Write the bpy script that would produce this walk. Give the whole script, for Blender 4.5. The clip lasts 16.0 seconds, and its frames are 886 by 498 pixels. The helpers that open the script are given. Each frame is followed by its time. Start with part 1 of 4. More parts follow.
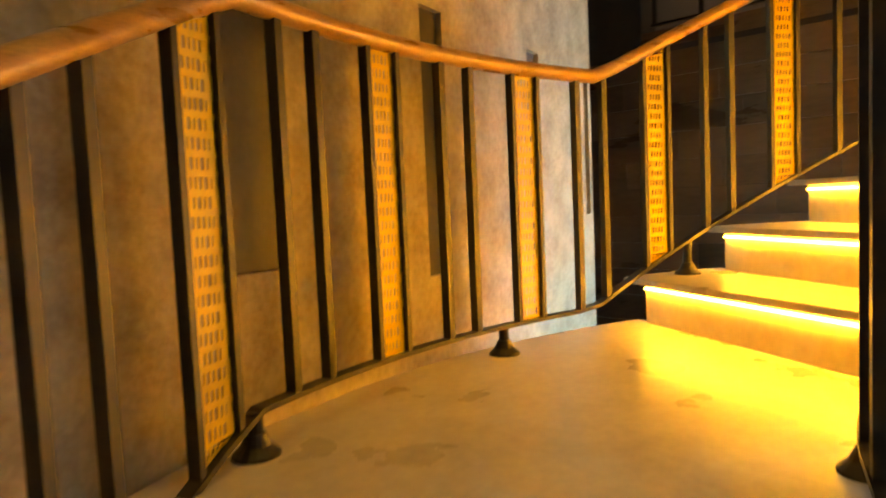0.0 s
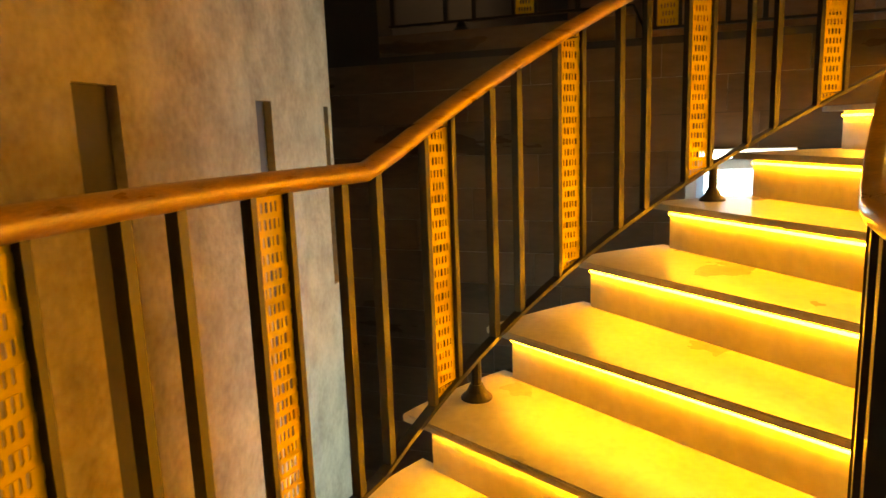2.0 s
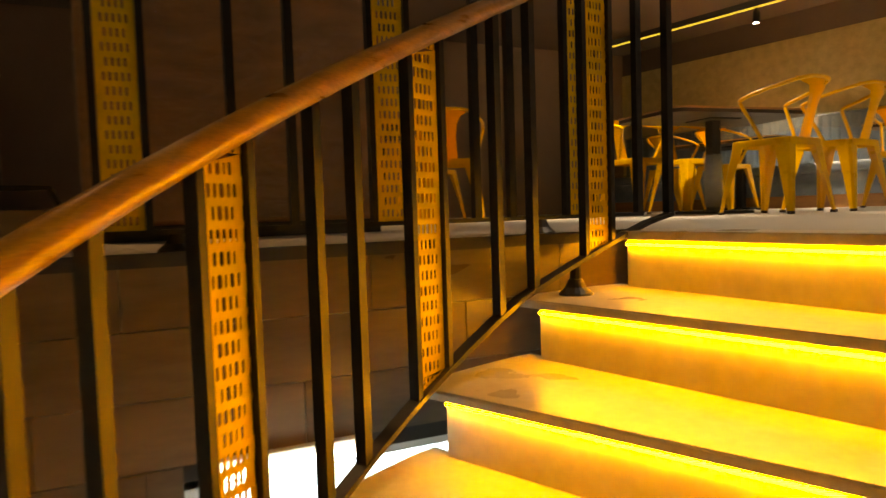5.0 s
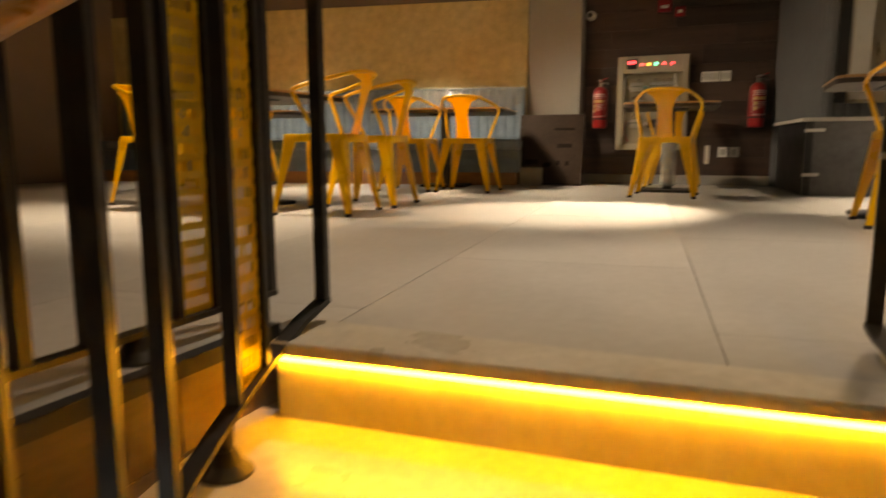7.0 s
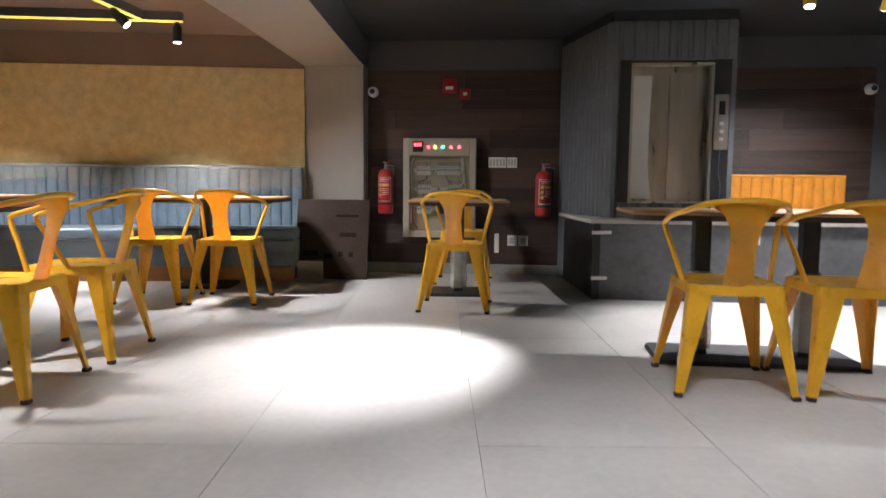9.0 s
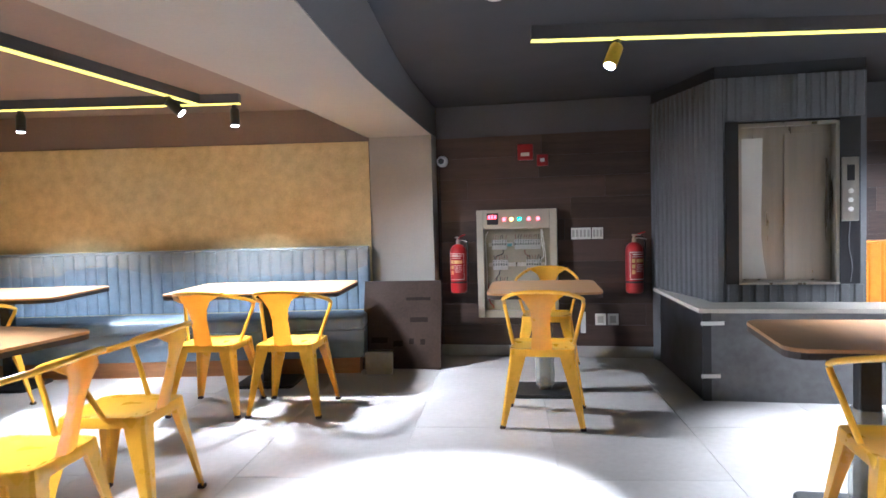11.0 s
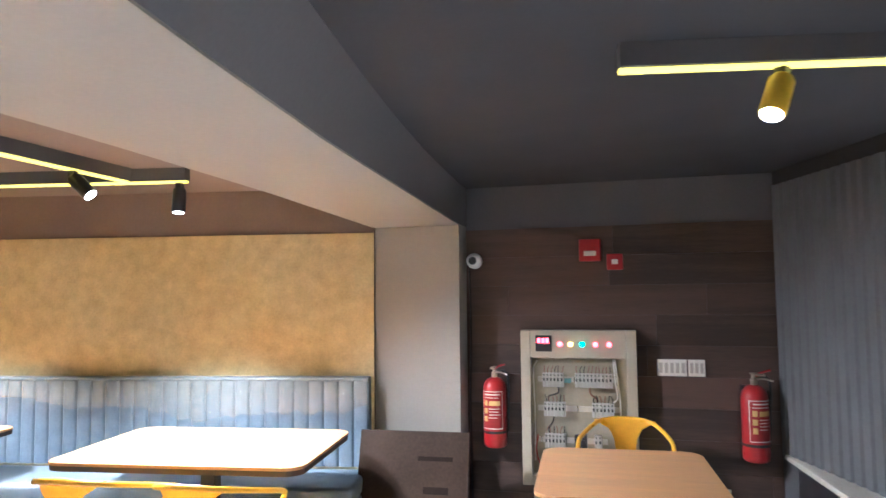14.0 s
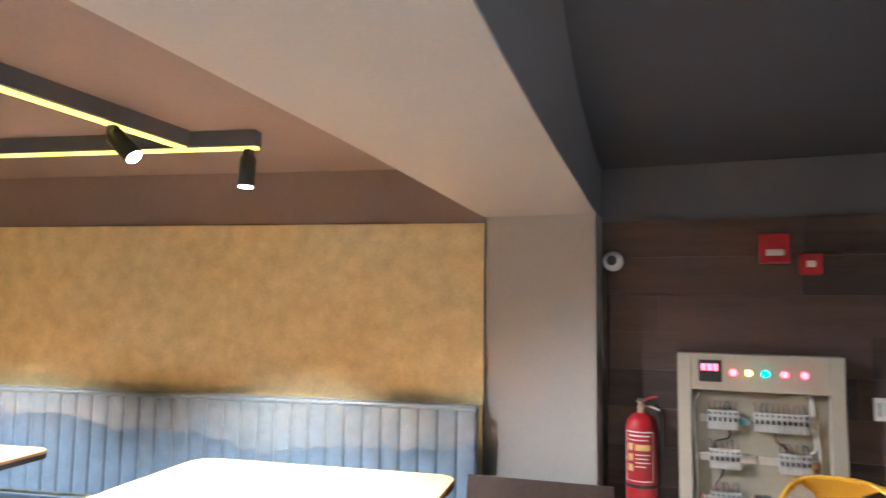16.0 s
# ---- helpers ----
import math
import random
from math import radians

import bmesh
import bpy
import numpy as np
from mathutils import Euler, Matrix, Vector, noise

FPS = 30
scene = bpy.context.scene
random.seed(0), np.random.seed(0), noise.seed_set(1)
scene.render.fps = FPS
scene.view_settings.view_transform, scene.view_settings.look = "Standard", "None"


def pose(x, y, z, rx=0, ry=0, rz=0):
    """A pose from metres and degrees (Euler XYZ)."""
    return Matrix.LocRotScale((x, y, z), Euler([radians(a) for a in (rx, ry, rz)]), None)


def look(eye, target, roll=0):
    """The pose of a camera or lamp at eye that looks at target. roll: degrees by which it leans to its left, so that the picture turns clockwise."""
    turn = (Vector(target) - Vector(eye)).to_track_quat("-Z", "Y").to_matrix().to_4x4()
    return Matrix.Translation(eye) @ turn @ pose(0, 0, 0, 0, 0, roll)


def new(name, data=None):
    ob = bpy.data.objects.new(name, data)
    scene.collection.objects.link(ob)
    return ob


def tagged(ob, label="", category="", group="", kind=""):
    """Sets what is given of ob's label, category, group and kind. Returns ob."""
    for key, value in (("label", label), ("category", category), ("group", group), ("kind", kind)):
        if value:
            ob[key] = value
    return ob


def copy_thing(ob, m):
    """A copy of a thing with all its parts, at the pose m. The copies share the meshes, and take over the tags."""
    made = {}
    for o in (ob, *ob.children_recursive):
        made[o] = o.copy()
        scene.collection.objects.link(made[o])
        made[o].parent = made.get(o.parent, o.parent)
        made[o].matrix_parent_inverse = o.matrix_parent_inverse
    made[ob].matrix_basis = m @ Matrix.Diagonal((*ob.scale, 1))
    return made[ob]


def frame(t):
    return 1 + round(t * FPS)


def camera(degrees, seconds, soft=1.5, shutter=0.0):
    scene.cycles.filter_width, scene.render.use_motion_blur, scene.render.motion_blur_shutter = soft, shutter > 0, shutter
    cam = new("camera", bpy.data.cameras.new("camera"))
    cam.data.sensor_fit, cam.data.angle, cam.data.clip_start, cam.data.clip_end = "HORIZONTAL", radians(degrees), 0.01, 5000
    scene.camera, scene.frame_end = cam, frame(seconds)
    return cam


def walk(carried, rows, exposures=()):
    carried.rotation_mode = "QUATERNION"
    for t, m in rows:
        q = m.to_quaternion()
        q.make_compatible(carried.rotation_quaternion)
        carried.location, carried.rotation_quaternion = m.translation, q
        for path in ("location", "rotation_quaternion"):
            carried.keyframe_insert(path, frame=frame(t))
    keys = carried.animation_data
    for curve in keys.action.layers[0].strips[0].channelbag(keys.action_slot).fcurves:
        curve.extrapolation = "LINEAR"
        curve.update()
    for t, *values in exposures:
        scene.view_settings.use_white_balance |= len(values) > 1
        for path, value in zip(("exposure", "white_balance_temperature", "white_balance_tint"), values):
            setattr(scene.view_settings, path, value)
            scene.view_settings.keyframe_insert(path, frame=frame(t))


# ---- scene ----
cam = camera(66.3, 16.0, shutter=0.4)
PATH = [
    (0, (3.439, 1.261, -0.866), (2.011, -0.133, -1.001), -2.5),
    (0.5, (3.326, 1.043, -0.751), (1.7, -0.114, -0.886), -2.9),
    (1, (3.175, 0.988, -0.608), (1.425, 0.073, -0.919), -3.6),
    (1.5, (2.952, 0.89, -0.472), (1.128, 0.115, -0.739), -3.8),
    (2, (2.854, 0.732, -0.368), (1.002, 0.062, -0.717), -2.1),
    (2.5, (2.667, 0.673, -0.291), (0.757, 0.239, -0.696), -3.8),
    (3, (2.456, 0.645, -0.154), (0.533, 0.297, -0.577), -4.8),
    (3.5, (2.24, 0.54, -0.045), (0.272, 0.534, -0.397), -2.9),
    (4, (1.995, 0.523, 0.045), (0.086, 0.948, -0.373), -3.0),
    (4.2, (1.852, 0.538, 0.049), (-0.059, 1.046, -0.248), -2.4),
    (6.5, (0.490, 0.815, 0.265), (-0.690, 2.406, -0.022), -0.9),
    (7, (0.455, 0.910, 0.386), (-0.316, 2.732, 0.090), -0.1),
    (7.5, (0.482, 1.149, 0.559), (-0.15, 3.033, 0.327), 0.4),
    (8, (0.312, 1.291, 0.666), (-0.208, 3.211, 0.46), -0.9),
    (8.5, (0.335, 1.486, 0.765), (0.129, 3.463, 0.547), -0.5),
    (9, (0.371, 1.796, 0.869), (0.166, 3.777, 0.68), 0.5),
    (9.5, (0.321, 1.958, 0.97), (-0.061, 3.917, 0.84), -0.6),
    (9.7, (0.287, 2.006, 0.994), (-0.158, 3.953, 0.875), -1.0),
    (11.8, (0.205, 2.814, 1.404), (-0.109, 4.788, 1.352), -1.7),
    (12, (0.238, 2.962, 1.424), (-0.052, 4.941, 1.391), -1.5),
    (12.5, (0.238, 3.266, 1.476), (-0.084, 5.24, 1.495), -0.8),
    (13, (0.132, 3.475, 1.487), (-0.216, 5.443, 1.537), -0.6),
    (13.5, (0.115, 3.802, 1.523), (-0.352, 5.743, 1.635), -2.1),
    (14, (-0.01, 4.043, 1.539), (-0.544, 5.965, 1.673), -0.6),
    (14.5, (-0.155, 4.241, 1.517), (-0.738, 6.149, 1.658), 0.8),
    (15, (-0.337, 4.375, 1.519), (-0.909, 6.285, 1.679), -0.7),
    (15.5, (-0.447, 4.63, 1.46), (-1.011, 6.539, 1.655), 0.2),
    (16, (-0.563, 4.842, 1.484), (-1.283, 6.699, 1.669), 0.9),
]
EXPOSURES = [(0, -0.12, 7400, 10), (1.5, -0.62, 8300, 10), (3, -0.88, 9400, 10), (4, -0.7, 9800, 10), (6.5, -0.85, 9900, 10), (7.0, -0.72, 8500, 10), (7.5, -0.2, 7200, 10), (8, -0.05, 5900, 10), (8.5, -0.3, 5450, 10), (9.5, -0.45, 5300, 10), (12, 0.82, 4600, 10), (13.5, 0.78, 4850, 10), (16, 0.55, 5050, 10)]
walk(cam, [(t, look(e, a, r)) for t, e, a, r in PATH], EXPOSURES)

# ---- light ----
world = bpy.data.worlds.new("world")
scene.world = world
world.use_nodes = True
wn = world.node_tree.nodes
sky = wn.new("ShaderNodeTexSky")
sky.sky_type, sky.sun_disc = "NISHITA", False
sky.sun_elevation, sky.sun_rotation = radians(40), radians(250)
world.node_tree.links.new(sky.outputs[0], wn["Background"].inputs[0])
wn["Background"].inputs[1].default_value = 0.12


def spot(eye, target, watts, degrees=50, blend=0.5, colour=(1.0, 0.88, 0.74), size=0.05):
    data = bpy.data.lights.new("spot_lamp", "SPOT")
    data.energy, data.spot_size, data.spot_blend, data.color, data.shadow_soft_size = watts, radians(degrees), blend, colour, size
    ob = new("spot_lamp", data)
    ob.matrix_world = look(eye, target)
    return ob


def window_light(place, target, width, height, watts, colour):
    data = bpy.data.lights.new("window_daylight", "AREA")
    data.shape, data.size, data.size_y, data.energy, data.color = "RECTANGLE", width, height, watts, colour
    ob = new("window_daylight", data)
    ob.matrix_world = look(place, target)
    return ob


window_light((-0.60, 1.95, -1.5), (3.0, 1.4, -1.4), 2.3, 1.9, 240, (0.48, 0.74, 1.0))

# ---- materials ----
def mat(name, colour, rough=0.6, metal=0.0, var=0.15, scale=6.0, fine=60.0, bump=0.15, stretch=(1, 1, 1), coat=0.0, second=None, spec=0.5, rnd=0.0):
    """A painted or natural surface with variation at two scales and a fine relief."""
    m = bpy.data.materials.new(name)
    m.use_nodes = True
    nt = m.node_tree
    b = nt.nodes["Principled BSDF"]
    tc = nt.nodes.new("ShaderNodeTexCoord")
    mp = nt.nodes.new("ShaderNodeMapping")
    mp.inputs["Scale"].default_value = stretch
    nt.links.new(tc.outputs["Object"], mp.inputs["Vector"])
    n1 = nt.nodes.new("ShaderNodeTexNoise")
    n1.inputs["Scale"].default_value, n1.inputs["Detail"].default_value = scale, 6
    n2 = nt.nodes.new("ShaderNodeTexNoise")
    n2.inputs["Scale"].default_value, n2.inputs["Detail"].default_value = fine, 4
    for n in (n1, n2):
        nt.links.new(mp.outputs[0], n.inputs["Vector"])
    ramp = nt.nodes.new("ShaderNodeValToRGB")
    lo = second if second else tuple(c * (1 - var * 1.6) for c in colour)
    hi = tuple(min(1, c * (1 + var)) for c in colour)
    ramp.color_ramp.elements[0].position, ramp.color_ramp.elements[1].position = 0.32, 0.68
    ramp.color_ramp.elements[0].color, ramp.color_ramp.elements[1].color = (*lo, 1), (*hi, 1)
    mixv = nt.nodes.new("ShaderNodeMath")
    mixv.operation = "MULTIPLY_ADD"
    mixv.inputs[1].default_value = 0.35
    nt.links.new(n2.outputs[0], mixv.inputs[0])
    sc = nt.nodes.new("ShaderNodeMath")
    sc.operation, sc.inputs[1].default_value = "MULTIPLY", 0.65
    nt.links.new(n1.outputs[0], sc.inputs[0])
    nt.links.new(sc.outputs[0], mixv.inputs[2])
    src = mixv.outputs[0]
    if rnd:
        oi = nt.nodes.new("ShaderNodeObjectInfo")
        ra = nt.nodes.new("ShaderNodeMath")
        ra.operation, ra.inputs[1].default_value = "MULTIPLY_ADD", rnd
        nt.links.new(oi.outputs["Random"], ra.inputs[0])
        ra2 = nt.nodes.new("ShaderNodeMath")
        ra2.operation, ra2.inputs[1].default_value = "SUBTRACT", rnd / 2
        nt.links.new(mixv.outputs[0], ra2.inputs[0])
        nt.links.new(ra2.outputs[0], ra.inputs[2])
        src = ra.outputs[0]
    nt.links.new(src, ramp.inputs[0])
    nt.links.new(ramp.outputs[0], b.inputs["Base Color"])
    rr = nt.nodes.new("ShaderNodeMapRange")
    rr.inputs["To Min"].default_value, rr.inputs["To Max"].default_value = max(0.03, rough - 0.1), min(1, rough + 0.1)
    nt.links.new(n1.outputs[0], rr.inputs["Value"])
    nt.links.new(rr.outputs[0], b.inputs["Roughness"])
    b.inputs["Metallic"].default_value = metal
    b.inputs["Specular IOR Level"].default_value = spec
    b.inputs["Coat Weight"].default_value = coat
    b.inputs["Coat Roughness"].default_value = 0.12
    if bump:
        bp = nt.nodes.new("ShaderNodeBump")
        bp.inputs["Strength"].default_value, bp.inputs["Distance"].default_value = bump, 0.01
        nt.links.new(mixv.outputs[0], bp.inputs["Height"])
        nt.links.new(bp.outputs[0], b.inputs["Normal"])
    return m


def glow(name, colour, strength):
    m = bpy.data.materials.new(name)
    m.use_nodes = True
    b = m.node_tree.nodes["Principled BSDF"]
    b.inputs["Base Color"].default_value = (*colour, 1)
    b.inputs["Emission Color"].default_value = (*colour, 1)
    b.inputs["Emission Strength"].default_value = strength
    return m


def clear(name, colour=(1, 1, 1), rough=0.02, bump=0.0, alpha=None, scale=14):
    m = bpy.data.materials.new(name)
    m.use_nodes = True
    nt = m.node_tree
    b = nt.nodes["Principled BSDF"]
    b.inputs["Base Color"].default_value = (*colour, 1)
    b.inputs["Roughness"].default_value = rough
    if alpha is None:
        b.inputs["Transmission Weight"].default_value = 1
        b.inputs["IOR"].default_value = 1.1
    else:
        b.inputs["Alpha"].default_value = alpha
    if bump:
        tc = nt.nodes.new("ShaderNodeTexCoord")
        n = nt.nodes.new("ShaderNodeTexNoise")
        n.inputs["Scale"].default_value, n.inputs["Detail"].default_value, n.inputs["Distortion"].default_value = scale, 5, 1.5
        bp = nt.nodes.new("ShaderNodeBump")
        bp.inputs["Strength"].default_value, bp.inputs["Distance"].default_value = bump, 0.02
        nt.links.new(tc.outputs["Object"], n.inputs["Vector"])
        nt.links.new(n.outputs[0], bp.inputs["Height"])
        nt.links.new(bp.outputs[0], b.inputs["Normal"])
    return m


def film_material(name, share, milky=0.035):
    """Thin crumpled plastic film: mostly clear, with sharp glints."""
    m = bpy.data.materials.new(name)
    m.use_nodes = True
    nt = m.node_tree
    nt.nodes.remove(nt.nodes["Principled BSDF"])
    tr, gl, mx = nt.nodes.new("ShaderNodeBsdfTransparent"), nt.nodes.new("ShaderNodeBsdfGlossy"), nt.nodes.new("ShaderNodeMixShader")
    gl.inputs["Roughness"].default_value = 0.14
    mx.inputs[0].default_value = share
    tc, n, bp = nt.nodes.new("ShaderNodeTexCoord"), nt.nodes.new("ShaderNodeTexNoise"), nt.nodes.new("ShaderNodeBump")
    n.inputs["Scale"].default_value, n.inputs["Detail"].default_value, n.inputs["Distortion"].default_value = 7, 6, 2.5
    bp.inputs["Strength"].default_value, bp.inputs["Distance"].default_value = 1.0, 0.03
    nt.links.new(tc.outputs["Object"], n.inputs["Vector"])
    nt.links.new(n.outputs[0], bp.inputs["Height"])
    nt.links.new(bp.outputs[0], gl.inputs["Normal"])
    df, milk = nt.nodes.new("ShaderNodeBsdfDiffuse"), nt.nodes.new("ShaderNodeMixShader")
    df.inputs["Color"].default_value = (0.70, 0.73, 0.60, 1)
    milk.inputs[0].default_value = milky
    nt.links.new(tr.outputs[0], milk.inputs[1])
    nt.links.new(df.outputs[0], milk.inputs[2])
    nt.links.new(milk.outputs[0], mx.inputs[1])
    nt.links.new(gl.outputs[0], mx.inputs[2])
    nt.links.new(mx.outputs[0], nt.nodes["Material Output"].inputs[0])
    return m


M_STONE = mat("tread_stone", (0.62, 0.58, 0.52), 0.30, var=0.10, scale=4, fine=40, bump=0.05, second=(0.45, 0.41, 0.35))
M_RISER = mat("riser_stone", (0.62, 0.58, 0.52), 0.5, var=0.10, scale=4, fine=30, bump=0.05, second=(0.48, 0.44, 0.38))
M_NOSE = mat("nosing_stone", (0.20, 0.13, 0.08), 0.5, var=0.2, scale=10, bump=0.1)
M_CONC = mat("stair_side_paint", (0.15, 0.12, 0.09), 0.6, var=0.15, scale=5, bump=0.1)
M_PLASTER = mat("concrete_plaster", (0.47, 0.40, 0.26), 0.75, var=0.22, scale=7, fine=50, bump=0.9, second=(0.27, 0.21, 0.13))
M_SLOT = mat("dark_slot_paint", (0.055, 0.05, 0.05), 0.6, var=0.2, scale=8)
M_DARKTILE = mat("dark_wall_tile", (0.105, 0.070, 0.042), 0.30, var=0.3, scale=3, fine=30, bump=0.15, stretch=(1, 0.4, 1.6), rnd=0.25)
M_JOINT = mat("dark_joint", (0.022, 0.02, 0.02), 0.8)
M_STEEL = mat("black_steel", (0.022, 0.02, 0.019), 0.45, metal=0.3, var=0.25, scale=20, bump=0.08)
M_RAIL = mat("handrail_wood", (0.48, 0.25, 0.06), 0.3, var=0.3, scale=9, fine=80, bump=0.06, stretch=(1, 1, 5), coat=0.4)
M_YELLOW = mat("yellow_paint", (0.82, 0.55, 0.03), 0.42, var=0.10, scale=14, bump=0.04)
M_CHAIR = mat("chair_yellow_enamel", (0.90, 0.49, 0.02), 0.3, var=0.06, scale=10, bump=0.02, coat=0.5)
M_RUBBER = mat("rubber", (0.05, 0.03, 0.02), 0.7)
M_FLOOR = mat("floor_tile", (0.50, 0.48, 0.46), 0.35, var=0.10, scale=2.2, fine=26, bump=0.03, second=(0.42, 0.40, 0.38), rnd=0.12)
M_GROUT = mat("floor_joint", (0.30, 0.28, 0.26), 0.8)
M_CEIL = mat("ceiling_dark_paint", (0.021, 0.023, 0.028), 0.8, var=0.10, scale=3, bump=0.05)
M_CEIL2 = mat("ceiling_brown_paint", (0.16, 0.12, 0.10), 0.8, var=0.08, scale=3, bump=0.05)
M_BEAM = mat("taupe_paint", (0.28, 0.262, 0.236), 0.7, var=0.05, scale=2, bump=0.05)
M_GREY = mat("dark_grey_paint", (0.085, 0.085, 0.09), 0.75, var=0.08, scale=3, bump=0.05)
M_GOLD = mat("gold_texture_paint", (0.69, 0.56, 0.28), 0.42, metal=0.2, var=0.10, scale=11, fine=75, bump=0.4, second=(0.54, 0.42, 0.205))
M_PLANK = mat("dark_wood_plank", (0.060, 0.036, 0.027), 0.5, var=0.3, scale=3, fine=40, bump=0.12, stretch=(0.35, 1, 5), rnd=0.3)
M_BROWN = mat("brown_wall_paint", (0.30, 0.22, 0.17), 0.7, var=0.1, scale=2, bump=0.06)
M_BLUE = mat("blue_leatherette", (0.155, 0.205, 0.265), 0.38, var=0.12, scale=12, fine=120, bump=0.1)
M_ORANGE = mat("mustard_leatherette", (0.62, 0.26, 0.02), 0.42, var=0.12, scale=12, fine=120, bump=0.1)
M_PLINTH = mat("orange_wood_plinth", (0.42, 0.20, 0.07), 0.5, var=0.2, scale=5, stretch=(0.4, 1, 4))
M_TOP = mat("table_wood_laminate", (0.52, 0.29, 0.13), 0.33, var=0.14, scale=3, fine=30, bump=0.03, stretch=(0.5, 4, 1))
M_EDGE = mat("table_dark_edge", (0.05, 0.035, 0.028), 0.5)
M_IRON = mat("cast_iron_black", (0.02, 0.02, 0.021), 0.5, var=0.2, scale=30, bump=0.1)
M_FLUTE = mat("fluted_grey_panel", (0.100, 0.104, 0.110), 0.6, var=0.12, scale=4, bump=0.06)
M_COUNTER = mat("counter_grey_laminate", (0.115, 0.115, 0.12), 0.45, var=0.25, scale=3, fine=20, bump=0.05)
M_BLACK = mat("black_laminate", (0.018, 0.018, 0.02), 0.35, var=0.15)
M_CTOP = mat("counter_pale_stone", (0.48, 0.45, 0.40), 0.4, var=0.1, scale=6)
M_STEELBRUSH = mat("brushed_steel", (0.50, 0.47, 0.42), 0.30, metal=0.9, var=0.10, scale=3, fine=80, bump=0.03, stretch=(6, 6, 0.4))
M_WHITE = mat("white_plastic", (0.72, 0.71, 0.68), 0.4, var=0.03)
M_RED = mat("red_enamel", (0.34, 0.012, 0.016), 0.3, var=0.08, coat=0.4)
M_BOXPAINT = mat("beige_cabinet_enamel", (0.37, 0.335, 0.26), 0.45, var=0.06)
M_BOXIN = mat("cabinet_inner_steel", (0.30, 0.27, 0.20), 0.5, var=0.1)
M_BOARD = mat("brown_board", (0.040, 0.026, 0.019), 0.42, var=0.25, scale=3, spec=0.15)
M_BREAKER = mat("breaker_grey_plastic", (0.42, 0.41, 0.38), 0.45, var=0.05)
M_WIRE = mat("wire_brown", (0.20, 0.09, 0.06), 0.5)
M_TEAL = mat("teal_plastic", (0.15, 0.32, 0.34), 0.45)
M_LABEL = mat("label_red_print", (0.27, 0.010, 0.014), 0.4, var=0.1)
M_STICKER = mat("label_yellow_print", (0.62, 0.45, 0.16), 0.5)
M_TAPE = mat("masking_tape", (0.36, 0.36, 0.34), 0.6, var=0.08, scale=40)
M_MARK = mat("dark_print", (0.018, 0.012, 0.010), 0.75, spec=0.08)
M_CARD = mat("wrapped_carton", (0.28, 0.24, 0.21), 0.4, var=0.2)
M_SKIRT = mat("skirting_tile", (0.36, 0.35, 0.33), 0.4, var=0.1)
M_LED = glow("amber_led", (1.0, 0.43, 0.025), 195)
M_LAMP = glow("spot_face", (1.0, 0.95, 0.86), 60)
# Yellow paint, no lamp: emission stands in for the spotlight it reflects.
M_TRACKGLOW = glow("track_strip_yellow_glow", (1.0, 0.80, 0.12), 1.6)
M_LRED, M_LAMB, M_LGRN = glow("red_indicator", (1, 0.06, 0.08), 8), glow("amber_indicator", (1, 0.55, 0.08), 8), glow("green_indicator", (0.1, 1, 0.6), 8)
M_FILM = film_material("plastic_film", 0.12)
M_FILM_THICK = film_material("folded_plastic_film", 0.13, 0.13)
M_WRAP = film_material("crumpled_wrap", 0.22, 0.35)
M_GLASS = clear("glass")
M_TUBE = glow("white_tube", (0.85, 0.93, 1.0), 25)
M_OUT = glow("daylight_backdrop", (0.42, 0.66, 1.0), 0.9)


# ---- mesh helpers ----
def finish(name, bm, material, smooth=False):
    me = bpy.data.meshes.new(name)
    bmesh.ops.recalc_face_normals(bm, faces=bm.faces)
    if smooth:
        for f in bm.faces:
            f.smooth = True
    bm.to_mesh(me)
    bm.free()
    me.materials.append(material)
    if smooth:
        me.set_sharp_from_angle(angle=radians(40))
    return me


def part(name, bm, material, parent=None, label="", smooth=False):
    ob = new(name, finish(name, bm, material, smooth))
    if parent is not None:
        ob.parent = parent
    if label:
        tagged(ob, label)
    return ob


def thing(name, label, category, place=(0, 0, 0), turn=0, group="", kind=""):
    ob = new(name)
    ob.empty_display_size = 0.1
    ob.matrix_world = pose(*place, 0, 0, turn)
    return tagged(ob, label, category, group, kind)


def box(x0, x1, y0, y1, z0, z1, bevel=0.0, bm=None, seg=2):
    bm = bm or bmesh.new()
    m = Matrix.Translation(((x0 + x1) / 2, (y0 + y1) / 2, (z0 + z1) / 2)) @ Matrix.Diagonal((abs(x1 - x0), abs(y1 - y0), abs(z1 - z0), 1))
    vs = bmesh.ops.create_cube(bm, size=1, matrix=m)["verts"]
    if bevel:
        es = list({e for v in vs for e in v.link_edges})
        bmesh.ops.bevel(bm, geom=es, offset=bevel, segments=seg, affect="EDGES", profile=0.5)
    return bm


def prism(outline, z0, z1, bm=None, bevel=0.0):
    """A plate of an outline in plan, or, with two lists of heights, a slanted one."""
    bm = bm or bmesh.new()
    n = len(outline)
    za = z0 if isinstance(z0, (list, tuple)) else [z0] * n
    zb = z1 if isinstance(z1, (list, tuple)) else [z1] * n
    lo = [bm.verts.new((x, y, z)) for (x, y), z in zip(outline, za)]
    hi = [bm.verts.new((x, y, z)) for (x, y), z in zip(outline, zb)]
    bm.faces.new(lo[::-1])
    bm.faces.new(hi)
    for i in range(n):
        j = (i + 1) % n
        bm.faces.new((lo[i], lo[j], hi[j], hi[i]))
    if bevel:
        bmesh.ops.bevel(bm, geom=[e for e in bm.edges if all(v in hi for v in e.verts)], offset=bevel, segments=2, affect="EDGES")
    return bm


